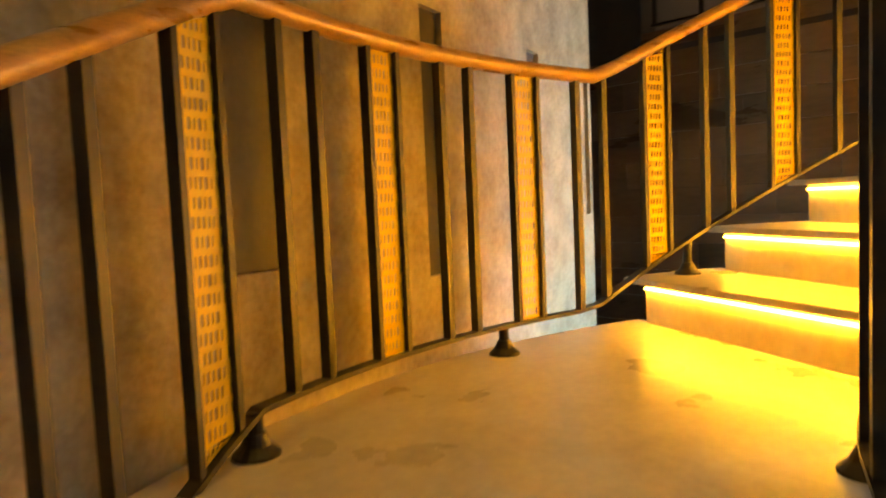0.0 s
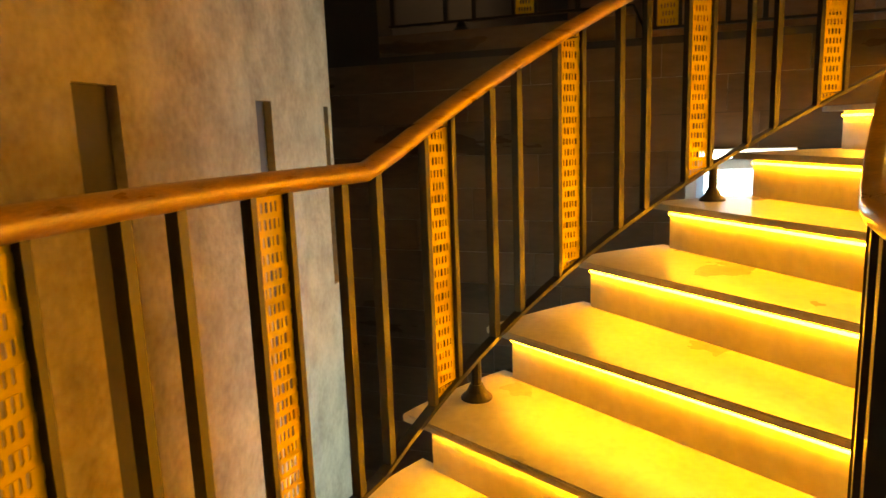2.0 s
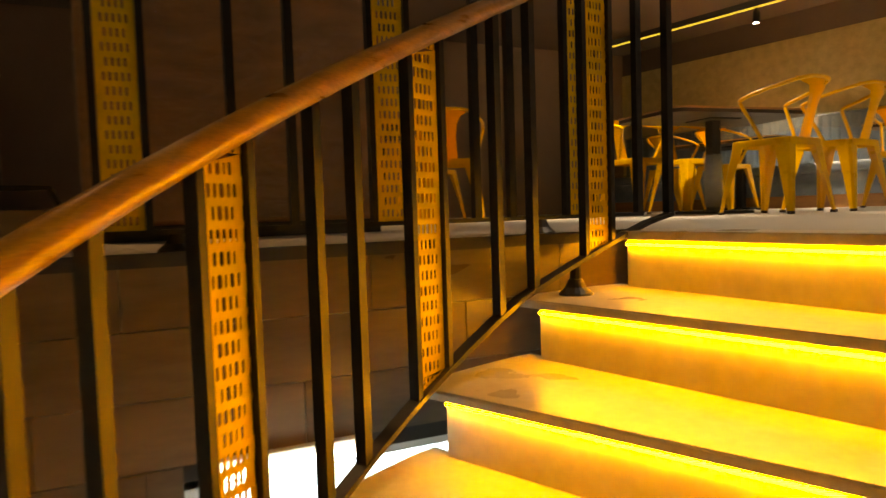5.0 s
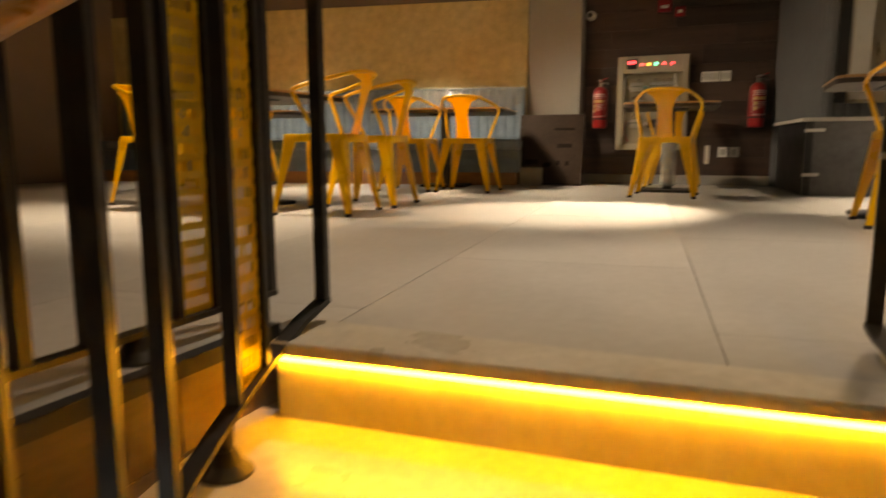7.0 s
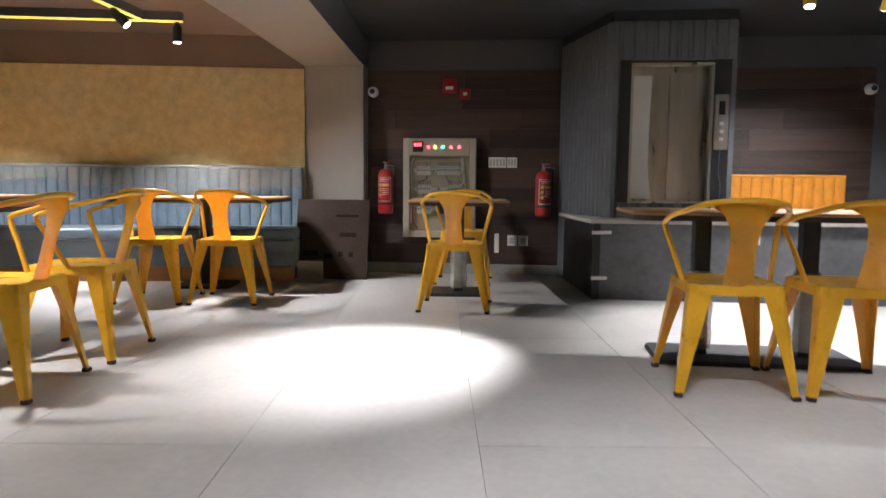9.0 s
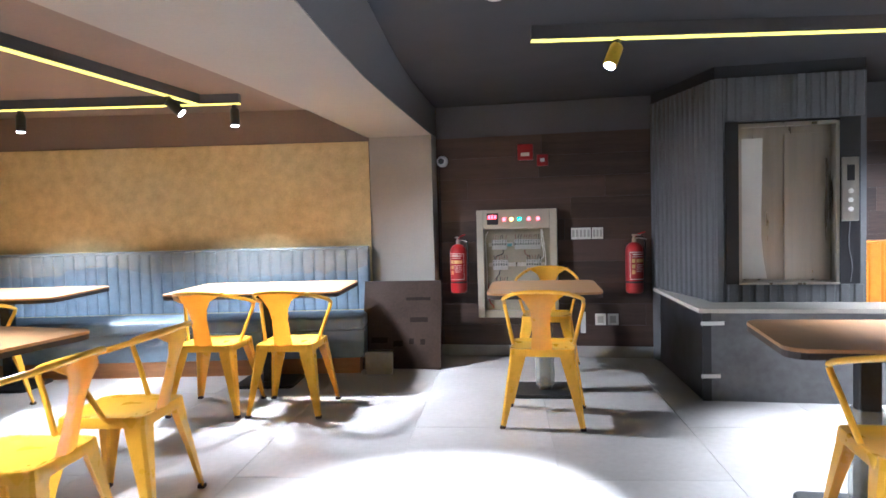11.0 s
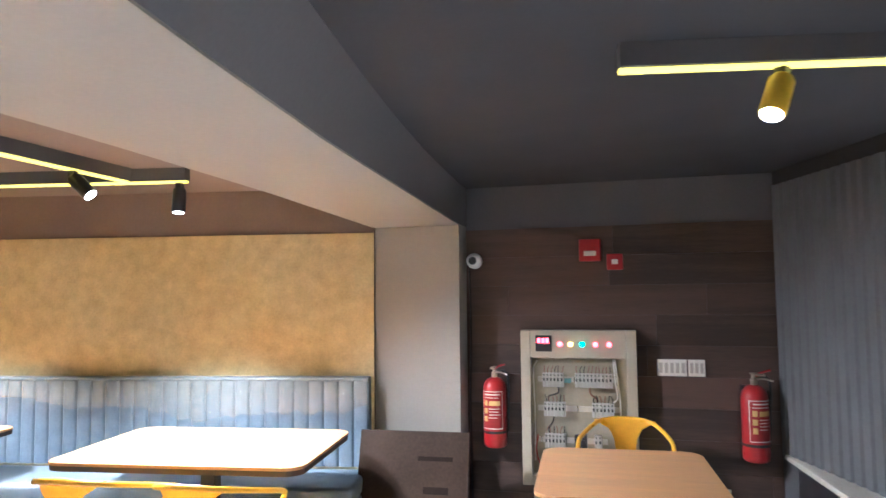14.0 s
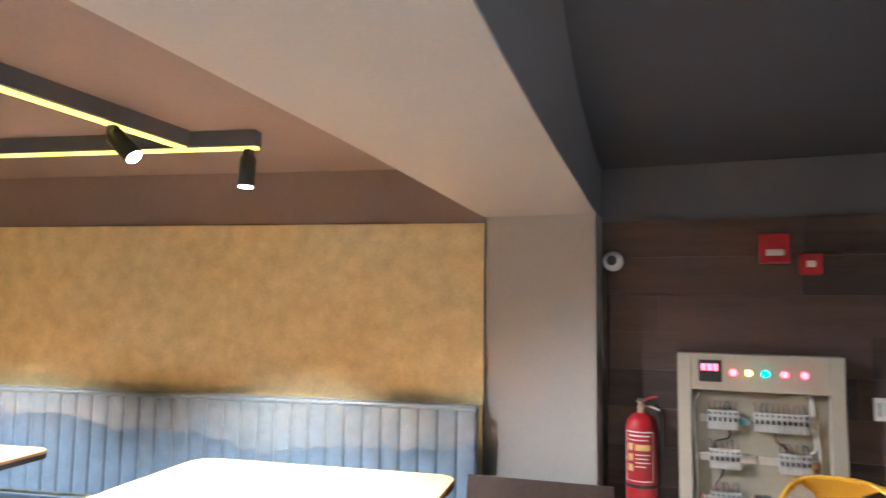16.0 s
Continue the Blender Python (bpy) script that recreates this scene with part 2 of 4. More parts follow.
def sweep(points, profile, bm=None, closed=False, up=Vector((0, 0, 1)), cap=True):
    """A profile (list of sideways, upward) carried along points."""
    bm = bm or bmesh.new()
    pts = [Vector(p) for p in points]
    rings = []
    for i, p in enumerate(pts):
        if closed:
            d = pts[(i + 1) % len(pts)] - pts[i - 1]
        else:
            d = pts[min(i + 1, len(pts) - 1)] - pts[max(i - 1, 0)]
        d.normalize()
        u = up if abs(d.dot(up)) < 0.98 else Vector((0, 1, 0))
        s = d.cross(u).normalized()
        v = s.cross(d)
        rings.append([bm.verts.new(p + s * a + v * b) for a, b in profile])
    k = len(profile)
    for i in range(len(rings) - (0 if closed else 1)):
        a, b = rings[i], rings[(i + 1) % len(rings)]
        for j in range(k):
            bm.faces.new((a[j], a[(j + 1) % k], b[(j + 1) % k], b[j]))
    if cap and not closed:
        bm.faces.new(rings[0][::-1])
        bm.faces.new(rings[-1])
    return bm


def ring(r, n=10, sx=1.0):
    return [(r * sx * math.cos(2 * math.pi * i / n), r * math.sin(2 * math.pi * i / n)) for i in range(n)]


def lathe(outline, n=24, bm=None, at=(0, 0, 0)):
    bm = bm or bmesh.new()
    rows = [[bm.verts.new((at[0] + r * math.cos(2 * math.pi * i / n), at[1] + r * math.sin(2 * math.pi * i / n), at[2] + z)) for i in range(n)] for r, z in outline]
    for a, b in zip(rows, rows[1:]):
        for i in range(n):
            bm.faces.new((a[i], a[(i + 1) % n], b[(i + 1) % n], b[i]))
    bm.faces.new(rows[0][::-1])
    bm.faces.new(rows[-1])
    return bm


def round_rect(w, d, r, n=6):
    out = []
    for cx, cy, a in ((w / 2 - r, d / 2 - r, 0), (-w / 2 + r, d / 2 - r, 90), (-w / 2 + r, -d / 2 + r, 180), (w / 2 - r, -d / 2 + r, 270)):
        for i in range(n + 1):
            t = radians(a + 90 * i / n)
            out.append((cx + r * math.cos(t), cy + r * math.sin(t)))
    return out


def smooth_line(points, n=6):
    """A rounded line through points (Catmull-Rom)."""
    p = [Vector(q) for q in points]
    p = [2 * p[0] - p[1]] + p + [2 * p[-1] - p[-2]]
    out = []
    for i in range(1, len(p) - 2):
        for j in range(n):
            t = j / n
            a, b, c, d = p[i - 1:i + 3]
            out.append(0.5 * ((2 * b) + (c - a) * t + (2 * a - 5 * b + 4 * c - d) * t * t + (3 * b - a - 3 * c + d) * t ** 3))
    return out + [p[-2]]


# ---- plan numbers ----
RISE = 0.167
TREAD = 0.022                    # thickness of the treads
CX, CY = 1.966, 2.289            # middle of the winding stair
R_RAIL, R_RISER, R_TREAD = 2.34, 2.365, 2.44
CEIL = 2.24
LOW = -15 * RISE                 # lower floor
LAND = -8 * RISE
WELL_X = -0.45                   # dark wall of the stair well
BACK_Y = 8.39


def polar(r, a, z=None):
    x, y = CX + r * math.cos(radians(a)), CY + r * math.sin(radians(a))
    return (x, y) if z is None else (x, y, z)


def th_out(k):
    return 186.1 + 9.07 * (k - 1) if k <= 8 else 300.0 + 8.89 * (k - 9)


def th_in(k):
    return th_out(k) + (2.8, 2.8, 2.8, 2.8, 2.8, 2.8, 3.8, 6.5)[k - 1] if k <= 8 else 305.0 + 8.89 * (k - 9)


def r_in(a, off=0.0):
    """Inner edge of the treads; the inner railing stands 5 cm outside it."""
    return 1.20 + 0.065 * min(max((a - 186.0) / 72.8, 0.0), 1.0) + off


def arc(r, a0, a1, n=8):
    if r is None:
        return [polar(r_in(a0 + (a1 - a0) * i / n), a0 + (a1 - a0) * i / n) for i in range(n + 1)]
    return [polar(r, a0 + (a1 - a0) * i / n) for i in range(n + 1)]


# ---- setting ----
def structure(name, bm, material, label="", smooth=False):
    return tagged(part(name, bm, material, None, label, smooth), kind="structure")


def clip(poly, a, b, c):
    """The part of a convex outline where a x + b y <= c."""
    out = []
    for i, p in enumerate(poly):
        q = poly[(i + 1) % len(poly)]
        dp, dq = a * p[0] + b * p[1] - c, a * q[0] + b * q[1] - c
        if dp <= 0:
            out.append(p)
        if (dp < 0 < dq) or (dq < 0 < dp):
            t = dp / (dp - dq)
            out.append((p[0] + t * (q[0] - p[0]), p[1] + t * (q[1] - p[1])))
    return out


X0, X1, Y0, Y1 = -6.6, 5.2, -2.6, 8.7
WELL_Y0, WELL_Y1, WELL_X1 = -1.35, 2.115, 4.6

fl = bmesh.new()
box(X0, X1, WELL_Y1, Y1, -0.24, -0.012, bm=fl)
box(X0, WELL_X - 0.013, Y0, WELL_Y1, -0.24, -0.012, bm=fl)
box(WELL_X1, X1, Y0, WELL_Y1, -0.24, -0.012, bm=fl)
floor = structure("floor", fl, M_GROUT, "pale grey stone-look floor tiles with thin joints")
structure("floor_lower", box(X0, X1, Y0, Y1, LOW - 0.2, LOW), M_FLOOR, "pale stone floor of the storey below")

# ceiling, with the beam over the dining room
structure("ceiling", box(-1.06, X1, Y0, Y1, CEIL, CEIL + 0.2), M_CEIL, "dark painted ceiling")


def curve(y, knots):
    """A height or place along the beam, read off straight pieces between knots."""
    for (ya, va), (yb, vb) in zip(knots, knots[1:]):
        if y <= yb:
            return va + (vb - va) * (max(y, ya) - ya) / (yb - ya)
    return knots[-1][1]


BEAM_LOW = ((-2.6, -0.40), (4.0, -0.69), (4.6, -0.76), (5.3, -0.86), (6.0, -0.945), (6.8, -1.0), (8.2, -1.06))
BEAM_HIGH = ((-2.6, -0.25), (4.4, -0.58), (5.2, -0.69), (5.9, -0.80), (6.5, -0.885), (7.1, -0.955), (7.7, -1.01), (8.35, -1.06))
BEAM_SOFFIT = ((-2.6, 2.05), (5.8, 2.045), (6.8, 2.03), (7.6, 2.005), (8.2, 1.985))
WEST = -1.63
structure("ceiling_side", box(X0, -1.63, Y0, Y1, CEIL, CEIL + 0.2), M_CEIL2, "dark brown painted ceiling over the bench")
bm, bs = bmesh.new(), bmesh.new()
rows, under = [], []
for i in range(49):
    y = Y0 + (BACK_Y + 0.1 - Y0) * i / 48
    lo, hi, z = curve(y, BEAM_LOW), curve(y, BEAM_HIGH), curve(y, BEAM_SOFFIT)
    rows.append([bm.verts.new(p) for p in ((WEST, y, z), (lo, y, z), (max(hi, lo), y, CEIL), (WEST, y, CEIL))])
    under.append([bs.verts.new(p) for p in ((WEST - 0.002, y, z - 0.008), (lo, y, z - 0.008), (lo, y, z - 0.0005), (WEST - 0.002, y, z - 0.0005))])
for mesh, rings in ((bm, rows), (bs, under)):
    for a, b in zip(rings, rings[1:]):
        for j in range(4):
            mesh.faces.new((a[j], a[(j + 1) % 4], b[(j + 1) % 4], b[j])).smooth = True
    mesh.faces.new(rings[0])
    mesh.faces.new(rings[-1][::-1])
structure("beam", bm, M_GREY, "dark grey painted beam with a taupe soffit", smooth=True)
structure("beam_soffit", bs, M_BEAM, "taupe painted board under the beam", smooth=True)
structure("column", box(-1.63, -1.06, 8.19, BACK_Y + 0.3, 0, 1.977), M_BEAM, "taupe painted column under the beam")

# walls of the dining room
structure("wall_north", box(-1.06, X1, BACK_Y + 0.012, BACK_Y + 0.25, 0, CEIL), M_GREY, "dark grey wall with wood-look plank cladding")
GA = 10.5                        # turn of the bench wall
PIVOT = Vector((-1.62, 8.163))


def bench_wall(x, y):
    c, s_ = math.cos(radians(GA)), math.sin(radians(GA))
    return (PIVOT.x + x * c - y * s_, PIVOT.y + x * s_ + y * c)


structure("wall_bench", prism([bench_wall(-5.3, 0.012), bench_wall(-0.002, 0.012), (-1.622, 8.65), (X0, 8.65)], 0, CEIL), M_CEIL2, "brown painted wall above the bench")
structure("gold_wall_panel", prism([bench_wall(-5.3, 0), bench_wall(-0.002, 0), bench_wall(-0.002, 0.0115), bench_wall(-5.3, 0.0115)], 0.1, 1.945), M_GOLD, "mottled gold texture-painted wall panel")
structure("wall_west", box(X0 - 0.2, X0, Y0, Y1, LOW, CEIL + 0.2), M_BROWN, "brown painted side wall")
structure("wall_east", box(X1, X1 + 0.2, Y0, Y1, LOW, CEIL + 0.2), M_GREY, "dark grey side wall")
structure("wall_south", box(X0, X1, Y0 - 0.2, Y0, LOW, CEIL + 0.2), M_BROWN, "brown painted end wall")
structure("wall_lower_north", box(X0, X1, Y1, Y1 + 0.2, LOW, CEIL + 0.2), M_GREY, "dark wall closing the place")

# stair well: plaster wall, dark wall under the gallery, glazing to the street
pd = Vector((0.973, 0.232, 0))
pn = Vector((-0.232, 0.973, 0))
P_EDGE = Vector((0.575, -0.545, 0))


def on_plaster(s, off=0.0):
    v = P_EDGE + pd * s + pn * off
    return (v.x, v.y)


def plaster_block(s0, s1, z0, z1, o0, o1):
    return prism([on_plaster(s0, o0), on_plaster(s1, o0), on_plaster(s1, o1), on_plaster(s0, o1)], z0, z1)


SLOTS = ((1.33, 1.46, -1.09, -0.27), (0.55, 0.67, -1.35, -0.27), (-0.06, 0.0, -0.95, -0.27), (2.05, 2.24, -1.0, 0.3))
wall_plaster = thing("wall_plaster", "rough tan concrete-plaster wall with narrow dark upright slots", "wall", kind="structure")
s = -0.10
for a, b, z0, z1 in sorted(SLOTS):
    part("wall_bay", plaster_block(s, a, LOW, CEIL, -0.2, 0), M_PLASTER, wall_plaster)
    part("slot_sill", plaster_block(a, b, LOW, z0, -0.2, 0), M_PLASTER, wall_plaster)
    part("slot_head", plaster_block(a, b, z1, CEIL, -0.2, 0), M_PLASTER, wall_plaster)
    s = b
part("wall_bay", plaster_block(s, 4.6, LOW, CEIL, -0.2, 0), M_PLASTER, wall_plaster)
for a, b, z0, z1 in SLOTS:
    part("slot_lining", plaster_block(a, b, z0, z1, -0.19, -0.022), M_SLOT, wall_plaster, "dark recessed slot lining")

G_Y0, G_Y1, G_TOP = 0.73, 3.2, -0.55     # street glazing in the dark wall
dk = bmesh.new()
box(WELL_X - 0.2, WELL_X - 0.012, WELL_Y0 - 0.5, -0.78, LOW, CEIL, bm=dk)
box(WELL_X - 0.2, WELL_X - 0.012, -0.78, G_Y0, LOW, -0.24, bm=dk)
box(WELL_X - 0.2, WELL_X - 0.012, G_Y0, G_Y1, G_TOP, -0.24, bm=dk)
box(WELL_X - 0.2, WELL_X - 0.012, G_Y1, Y1, LOW, -0.24, bm=dk)
wall_well = structure("wall_well", dk, M_JOINT, "dark grey tile-clad wall beneath the gallery")
structure("wall_well_south", box(WELL_X, WELL_X1 + 0.4, WELL_Y0 - 0.2, WELL_Y0, LOW, CEIL), M_CONC, "dark wall at the end of the stair well")
structure("wall_gallery_end", box(X0, WELL_X - 0.2, -1.0, -0.8, 0, CEIL), M_GREY, "dark grey wall at the end of the gallery")

win = thing("window_1", "white-framed street window below the gallery with daylight", "window", kind="structure")
fr = bmesh.new()
for y0, y1, z0, z1 in ((G_Y0, G_Y0 + 0.05, LOW, G_TOP), (G_Y1 - 0.05, G_Y1, LOW, G_TOP), (G_Y0, G_Y1, G_TOP - 0.05, G_TOP), (G_Y0, G_Y1, -1.12, -1.07), (1.55, 1.6, LOW, G_TOP)):
    box(WELL_X - 0.15, WELL_X - 0.09, y0, y1, z0, z1, bm=fr)
part("window_frame", fr, M_WHITE, win)
pane = part("pane", box(WELL_X - 0.125, WELL_X - 0.118, G_Y0 + 0.05, G_Y1 - 0.05, LOW, G_TOP - 0.05), M_GLASS, win)
pane.visible_shadow = False
shop = thing("far_facade", "pale street facade with dark window frames in daylight", "building", kind="structure")
for y0, y1, z0, z1 in ((-1.2, -1.1, LOW, -0.3), (0.1, 0.2, LOW, -0.3), (1.5, 1.6, LOW, -0.3), (2.9, 3.0, LOW, -0.3), (4.3, 4.4, LOW, -0.3)):
    part("frame", box(-5.06, -4.98, y0, y1, z0, z1), M_STEEL, shop)
for z in (-0.72, -1.30, -1.95):
    part("rail", box(-5.05, -5.0, -2, 7, z, z + 0.07), M_STEEL, shop)
structure("backdrop", box(-5.2, -5.1, -2, 7, LOW, -0.26), M_OUT, "bright street daylight beyond the window")

# ---- stairs ----
stairs = thing("stairs", "winding stair of pale stone treads lit by amber strips under the nosings", "stairs", kind="structure")


def stair_step(k):
    z = -k * RISE
    a0, a1 = th_out(k), th_out(k + 1)
    b0, b1 = th_in(k), th_in(k + 1)
    top = arc(R_TREAD, a0 - 0.4, a1 + 1.4, 8 if k != 8 else 24) + arc(None, b1 + 2.3, b0 - 0.7, 8 if k != 8 else 24)
    part("tread" if k != 8 else "landing", prism(top, z - TREAD, z, bevel=0.004), M_STONE, stairs)
    body = arc(R_RISER - 0.015, a0 + 0.2, a1 - 0.75, 8) + arc(None, b1 - 1.4, b0 + 0.2, 8)
    n = len(body) // 2
    drop = [z - 0.24 - (0.0 if k == 8 else RISE * i / (n - 1)) for i in range(n)]
    part("stair_body", prism(body, drop + drop[::-1], z - TREAD - 0.001), M_CONC, stairs)


def riser(k):
    z1, z0 = -(k - 1) * RISE - TREAD, -k * RISE
    p, q = Vector(polar(R_RISER, th_out(k) + 0.5)), Vector(polar(r_in(th_in(k), 0.01), th_in(k) + 0.8))
    d = (q - p).normalized()
    nrm = Vector((d.y, -d.x))
    if nrm.dot(Vector(polar(1.8, th_out(k) + 5)) - p) < 0:
        nrm = -nrm
    def line(o0, o1, e=0.0):
        return [tuple(p + nrm * o0 + d * e), tuple(q + nrm * o0 - d * e), tuple(q + nrm * o1 - d * e), tuple(p + nrm * o1 + d * e)]
    part("riser", prism(line(-0.02, 0.0), z0, z1), M_RISER, stairs)
    part("led_strip", prism(line(0.002, 0.009, 0.004), z1 - 0.020, z1 - 0.013), M_LED, stairs, "glowing amber strip under the nosing")


for k in range(1, 15):
    stair_step(k)
for k in range(1, 16):
    riser(k)
nose = [tuple(polar(R_RISER, th_out(1) + 1.4)), tuple(polar(r_in(195), th_in(1) + 2.3)), (polar(r_in(195), th_in(1))[0], WELL_Y1 + 0.06), (polar(R_RISER, th_out(1))[0] - 0.03, WELL_Y1 + 0.06)]
part("top_nosing", prism(nose, -TREAD, 0.003, bevel=0.004), M_STONE, stairs)


# ---- railings ----
def panel_mesh(p0, p1, zb0, zb1, zt0, zt1, pitch=0.034, slot=0.0225):
    """A sheet from p0 to p1 in plan, pierced by staggered rows of upright slots, its lower and upper ends sloped."""
    bm = bmesh.new()
    w = (p1 - p0).length
    d = (p1 - p0) / w
    sw, c = 0.0068, 0.0028
    step = (w - 0.022) / 5

    def piece(outline):
        pts = []
        for u, z in outline:
            zb, zt = zb0 + (zb1 - zb0) * u / w, zt0 + (zt1 - zt0) * u / w
            q = p0 + d * u
            v = Vector((q.x, q.y, min(max(z, zb), zt)))
            if not pts or (v - pts[-1]).length > 1e-5:
                pts.append(v)
        if (pts[0] - pts[-1]).length < 1e-5:
            pts.pop()
        if len(pts) > 2 and max(v.z for v in pts) - min(v.z for v in pts) > 1e-4:
            bm.faces.new([bm.verts.new(v) for v in pts])

    lo, hi = min(zb0, zb1), max(zt0, zt1)
    z, row = lo, 0
    while z < hi:
        z0, z1 = z + pitch - slot, z + pitch
        piece([(0, z), (w, z), (w, z0), (0, z0)])
        n = 5 - row % 2
        first = w / 2 - (n - 1) * step / 2
        cuts = [(0.0, 0)] + [(first + i * step, sw / 2) for i in range(n)] + [(w, 0)]
        for (ua, ha), (ub, hb) in zip(cuts, cuts[1:]):
            a, b = ua + ha, ub - hb
            ca, cb = (c if ha else 0), (c if hb else 0)
            piece([(a - ca, z0), (b + cb, z0), (b, z0 + cb), (b, z1 - cb), (b + cb, z1), (a - ca, z1), (a, z1 - ca), (a, z0 + ca)])
        z, row = z + pitch, row + 1
    bmesh.ops.recalc_face_normals(bm, faces=bm.faces)
    bmesh.ops.solidify(bm, geom=bm.faces[:], thickness=0.0018)
    return bm


def post_mesh(p, d, z0, z1a, w=0.022, t=0.026):
    """An upright square bar; d runs along the rail."""
    n = Vector((-d.y, d.x))
    c = [p - d * w / 2 - n * t / 2, p + d * w / 2 - n * t / 2, p + d * w / 2 + n * t / 2, p - d * w / 2 + n * t / 2]
    return prism([tuple(v) for v in c], z0, z1a)


def railing(label, line, zb, zh, s0, s1, panels, posts, legs, pw=0.110, n=60):
    """line(s): the place in plan at s metres; zb, zh: heights of the bottom bar and of the handrail's middle."""
    t = thing("stair_railing", label, "railing")
    def tangent(s):
        return (Vector(line(s + 0.01)) - Vector(line(s - 0.01))).normalized()
    ss = [s0 + (s1 - s0) * i / n for i in range(n + 1)]
    hr = [(*line(s), zh(s)) for s in ss]
    part("handrail", sweep(hr, [(0.027 * math.cos(a), 0.024 * math.sin(a)) for a in [2 * math.pi * i / 12 for i in range(12)]]), M_RAIL, t, "rounded orange-brown wooden handrail", smooth=True)
    part("bottom_rail", sweep([(*line(s), zb(s)) for s in ss], [(-0.016, -0.006), (0.016, -0.006), (0.016, 0.006), (-0.016, 0.006)]), M_STEEL, t)
    for s in posts:
        part("post", post_mesh(Vector(line(s)), tangent(s), zb(s) + 0.004, zh(s) - 0.012), M_STEEL, t)
    for s in panels:
        a, b = s + 0.010, s + pw - 0.010
        part("panel", panel_mesh(Vector(line(a)), Vector(line(b)), zb(a) + 0.006, zb(b) + 0.006, zh(a) - 0.02, zh(b) - 0.02), M_YELLOW, t, "yellow pierced metal panel")
        for e in (s, s + pw):
            part("post", post_mesh(Vector(line(e)), tangent(e), zb(e) + 0.004, zh(e) - 0.012, w=0.016), M_STEEL, t)
    for s, z in legs:
        p = line(s)
        leg = part("leg", lathe([(0.016, z + 0.02), (0.016, zb(s))], 10, at=(*p, 0)), M_STEEL, t)
        part("leg_base", lathe([(0.048, z), (0.047, z + 0.006), (0.03, z + 0.022), (0.019, z + 0.045)], 18, at=(*p, 0)), M_STEEL, leg)
    return t


def deg(s, r):
    return math.degrees(s / r)


def ramp_z(a, top, low_flat, k0, k1, top_a):
    """Height along the winding rail: level on the landing, rising on both flights."""
    slope = RISE / 8.89
    if a < k0:
        return min(low_flat + slope * (k0 - a), top) if a > top_a else top
    if a > k1:
        return low_flat - slope * (a - k1)
    return low_flat


def out_line(s):
    return polar(R_RAIL, s / R_RAIL * 180 / math.pi)


def S(a):
    return radians(a) * R_RAIL


out_zh = lambda s: min(ramp_z(deg(s, R_RAIL), 0.95, -0.462, 255.6, 290.5, 182), 0.765 - 0.0137 * (min(deg(s, R_RAIL), 194.0) - 189.0))
out_zb = lambda s: min(ramp_z(deg(s, R_RAIL), 0.05, -1.25, 256.8, 290.5, 182), -0.027 - 0.0137 * (min(deg(s, R_RAIL), 200.0) - 189.0))
PW = 0.110
lefts = [189.0, 205.3, 219.2, 233.6, 247.8, 262.7, 277.3, 291.7, 306.2, 320.7, 335.0]
posts_a = []
for a, b in zip(lefts, lefts[1:]):
    g0, g1 = a + deg(PW, R_RAIL), b
    posts_a += [g0 + (g1 - g0) * 0.385, g0 + (g1 - g0) * 0.635]
railing("winding stair railing of black bars and yellow pierced panels", out_line, out_zb, out_zh, S(182.7), S(340),
        [S(a) for a in lefts], [S(182.9)] + [S(a) for a in posts_a],
        [(S(192.7), -RISE), (S(218.7), -4 * RISE), (S(245.8), -7 * RISE), (S(267.1), LAND), (S(290.5), LAND)])

R_INR = 1.30


def in_line(s):
    a = s / R_INR * 180 / math.pi
    return polar(r_in(a, 0.05), a)


def SI(a):
    return radians(a) * R_INR


def in_z(a, flat, k0):
    slope = RISE / 8.36
    if a < k0:
        return flat + slope * (k0 - a)
    if a > 292:
        return flat - slope * (a - 292)
    return flat


in_zh = lambda s: min(in_z(deg(s, R_INR), -0.50, 259.0), 0.93)
in_zb = lambda s: min(in_z(deg(s, R_INR), -1.25, 259.6), 0.05)
inner_rail = railing("inner winding stair railing of black bars and yellow pierced panels", in_line, in_zb, in_zh, SI(175.6), SI(335),
        [SI(a) for a in (193, 219, 245, 272, 298)], [SI(176.0)] + [SI(a) for a in (207, 214, 233, 240, 258.6, 262.5, 266.5, 285, 291)],
        [(SI(201), -RISE), (SI(228), -4 * RISE), (SI(253), -7 * RISE), (SI(280), LAND)])

structure("slab_edge", box(WELL_X - 0.03, WELL_X + 0.003, -1.345, WELL_Y1, -0.03, 0.003), M_JOINT, "dark edge strip along the gallery floor")
tp = Vector(in_line(SI(176.0)))
for z in (0.62, 0.37):
    part("tape", box(tp.x - 0.0145, tp.x + 0.0145, tp.y - 0.0125, tp.y + 0.0125, z - 0.006, z + 0.006, 0.001), M_TAPE, inner_rail, "strip of pale masking tape round the post")
    part("tape_end", prism([(tp.x + 0.0146, tp.y - 0.0125), (tp.x + 0.024, tp.y - 0.0145), (tp.x + 0.024, tp.y - 0.0138), (tp.x + 0.0146, tp.y - 0.0118)], [z - 0.006, z - 0.014, z - 0.014, z - 0.006], [z + 0.006, z, z, z + 0.006]), M_TAPE, inner_rail)
# gallery railing beside the well
PLAT = 0.11
structure("gallery_platform", box(X0, WELL_X - 0.02, -0.8, 0.5, 0.001, PLAT), M_DARKTILE, "low dark platform at the end of the gallery")

def gal_line(s):
    return (-0.53, s)


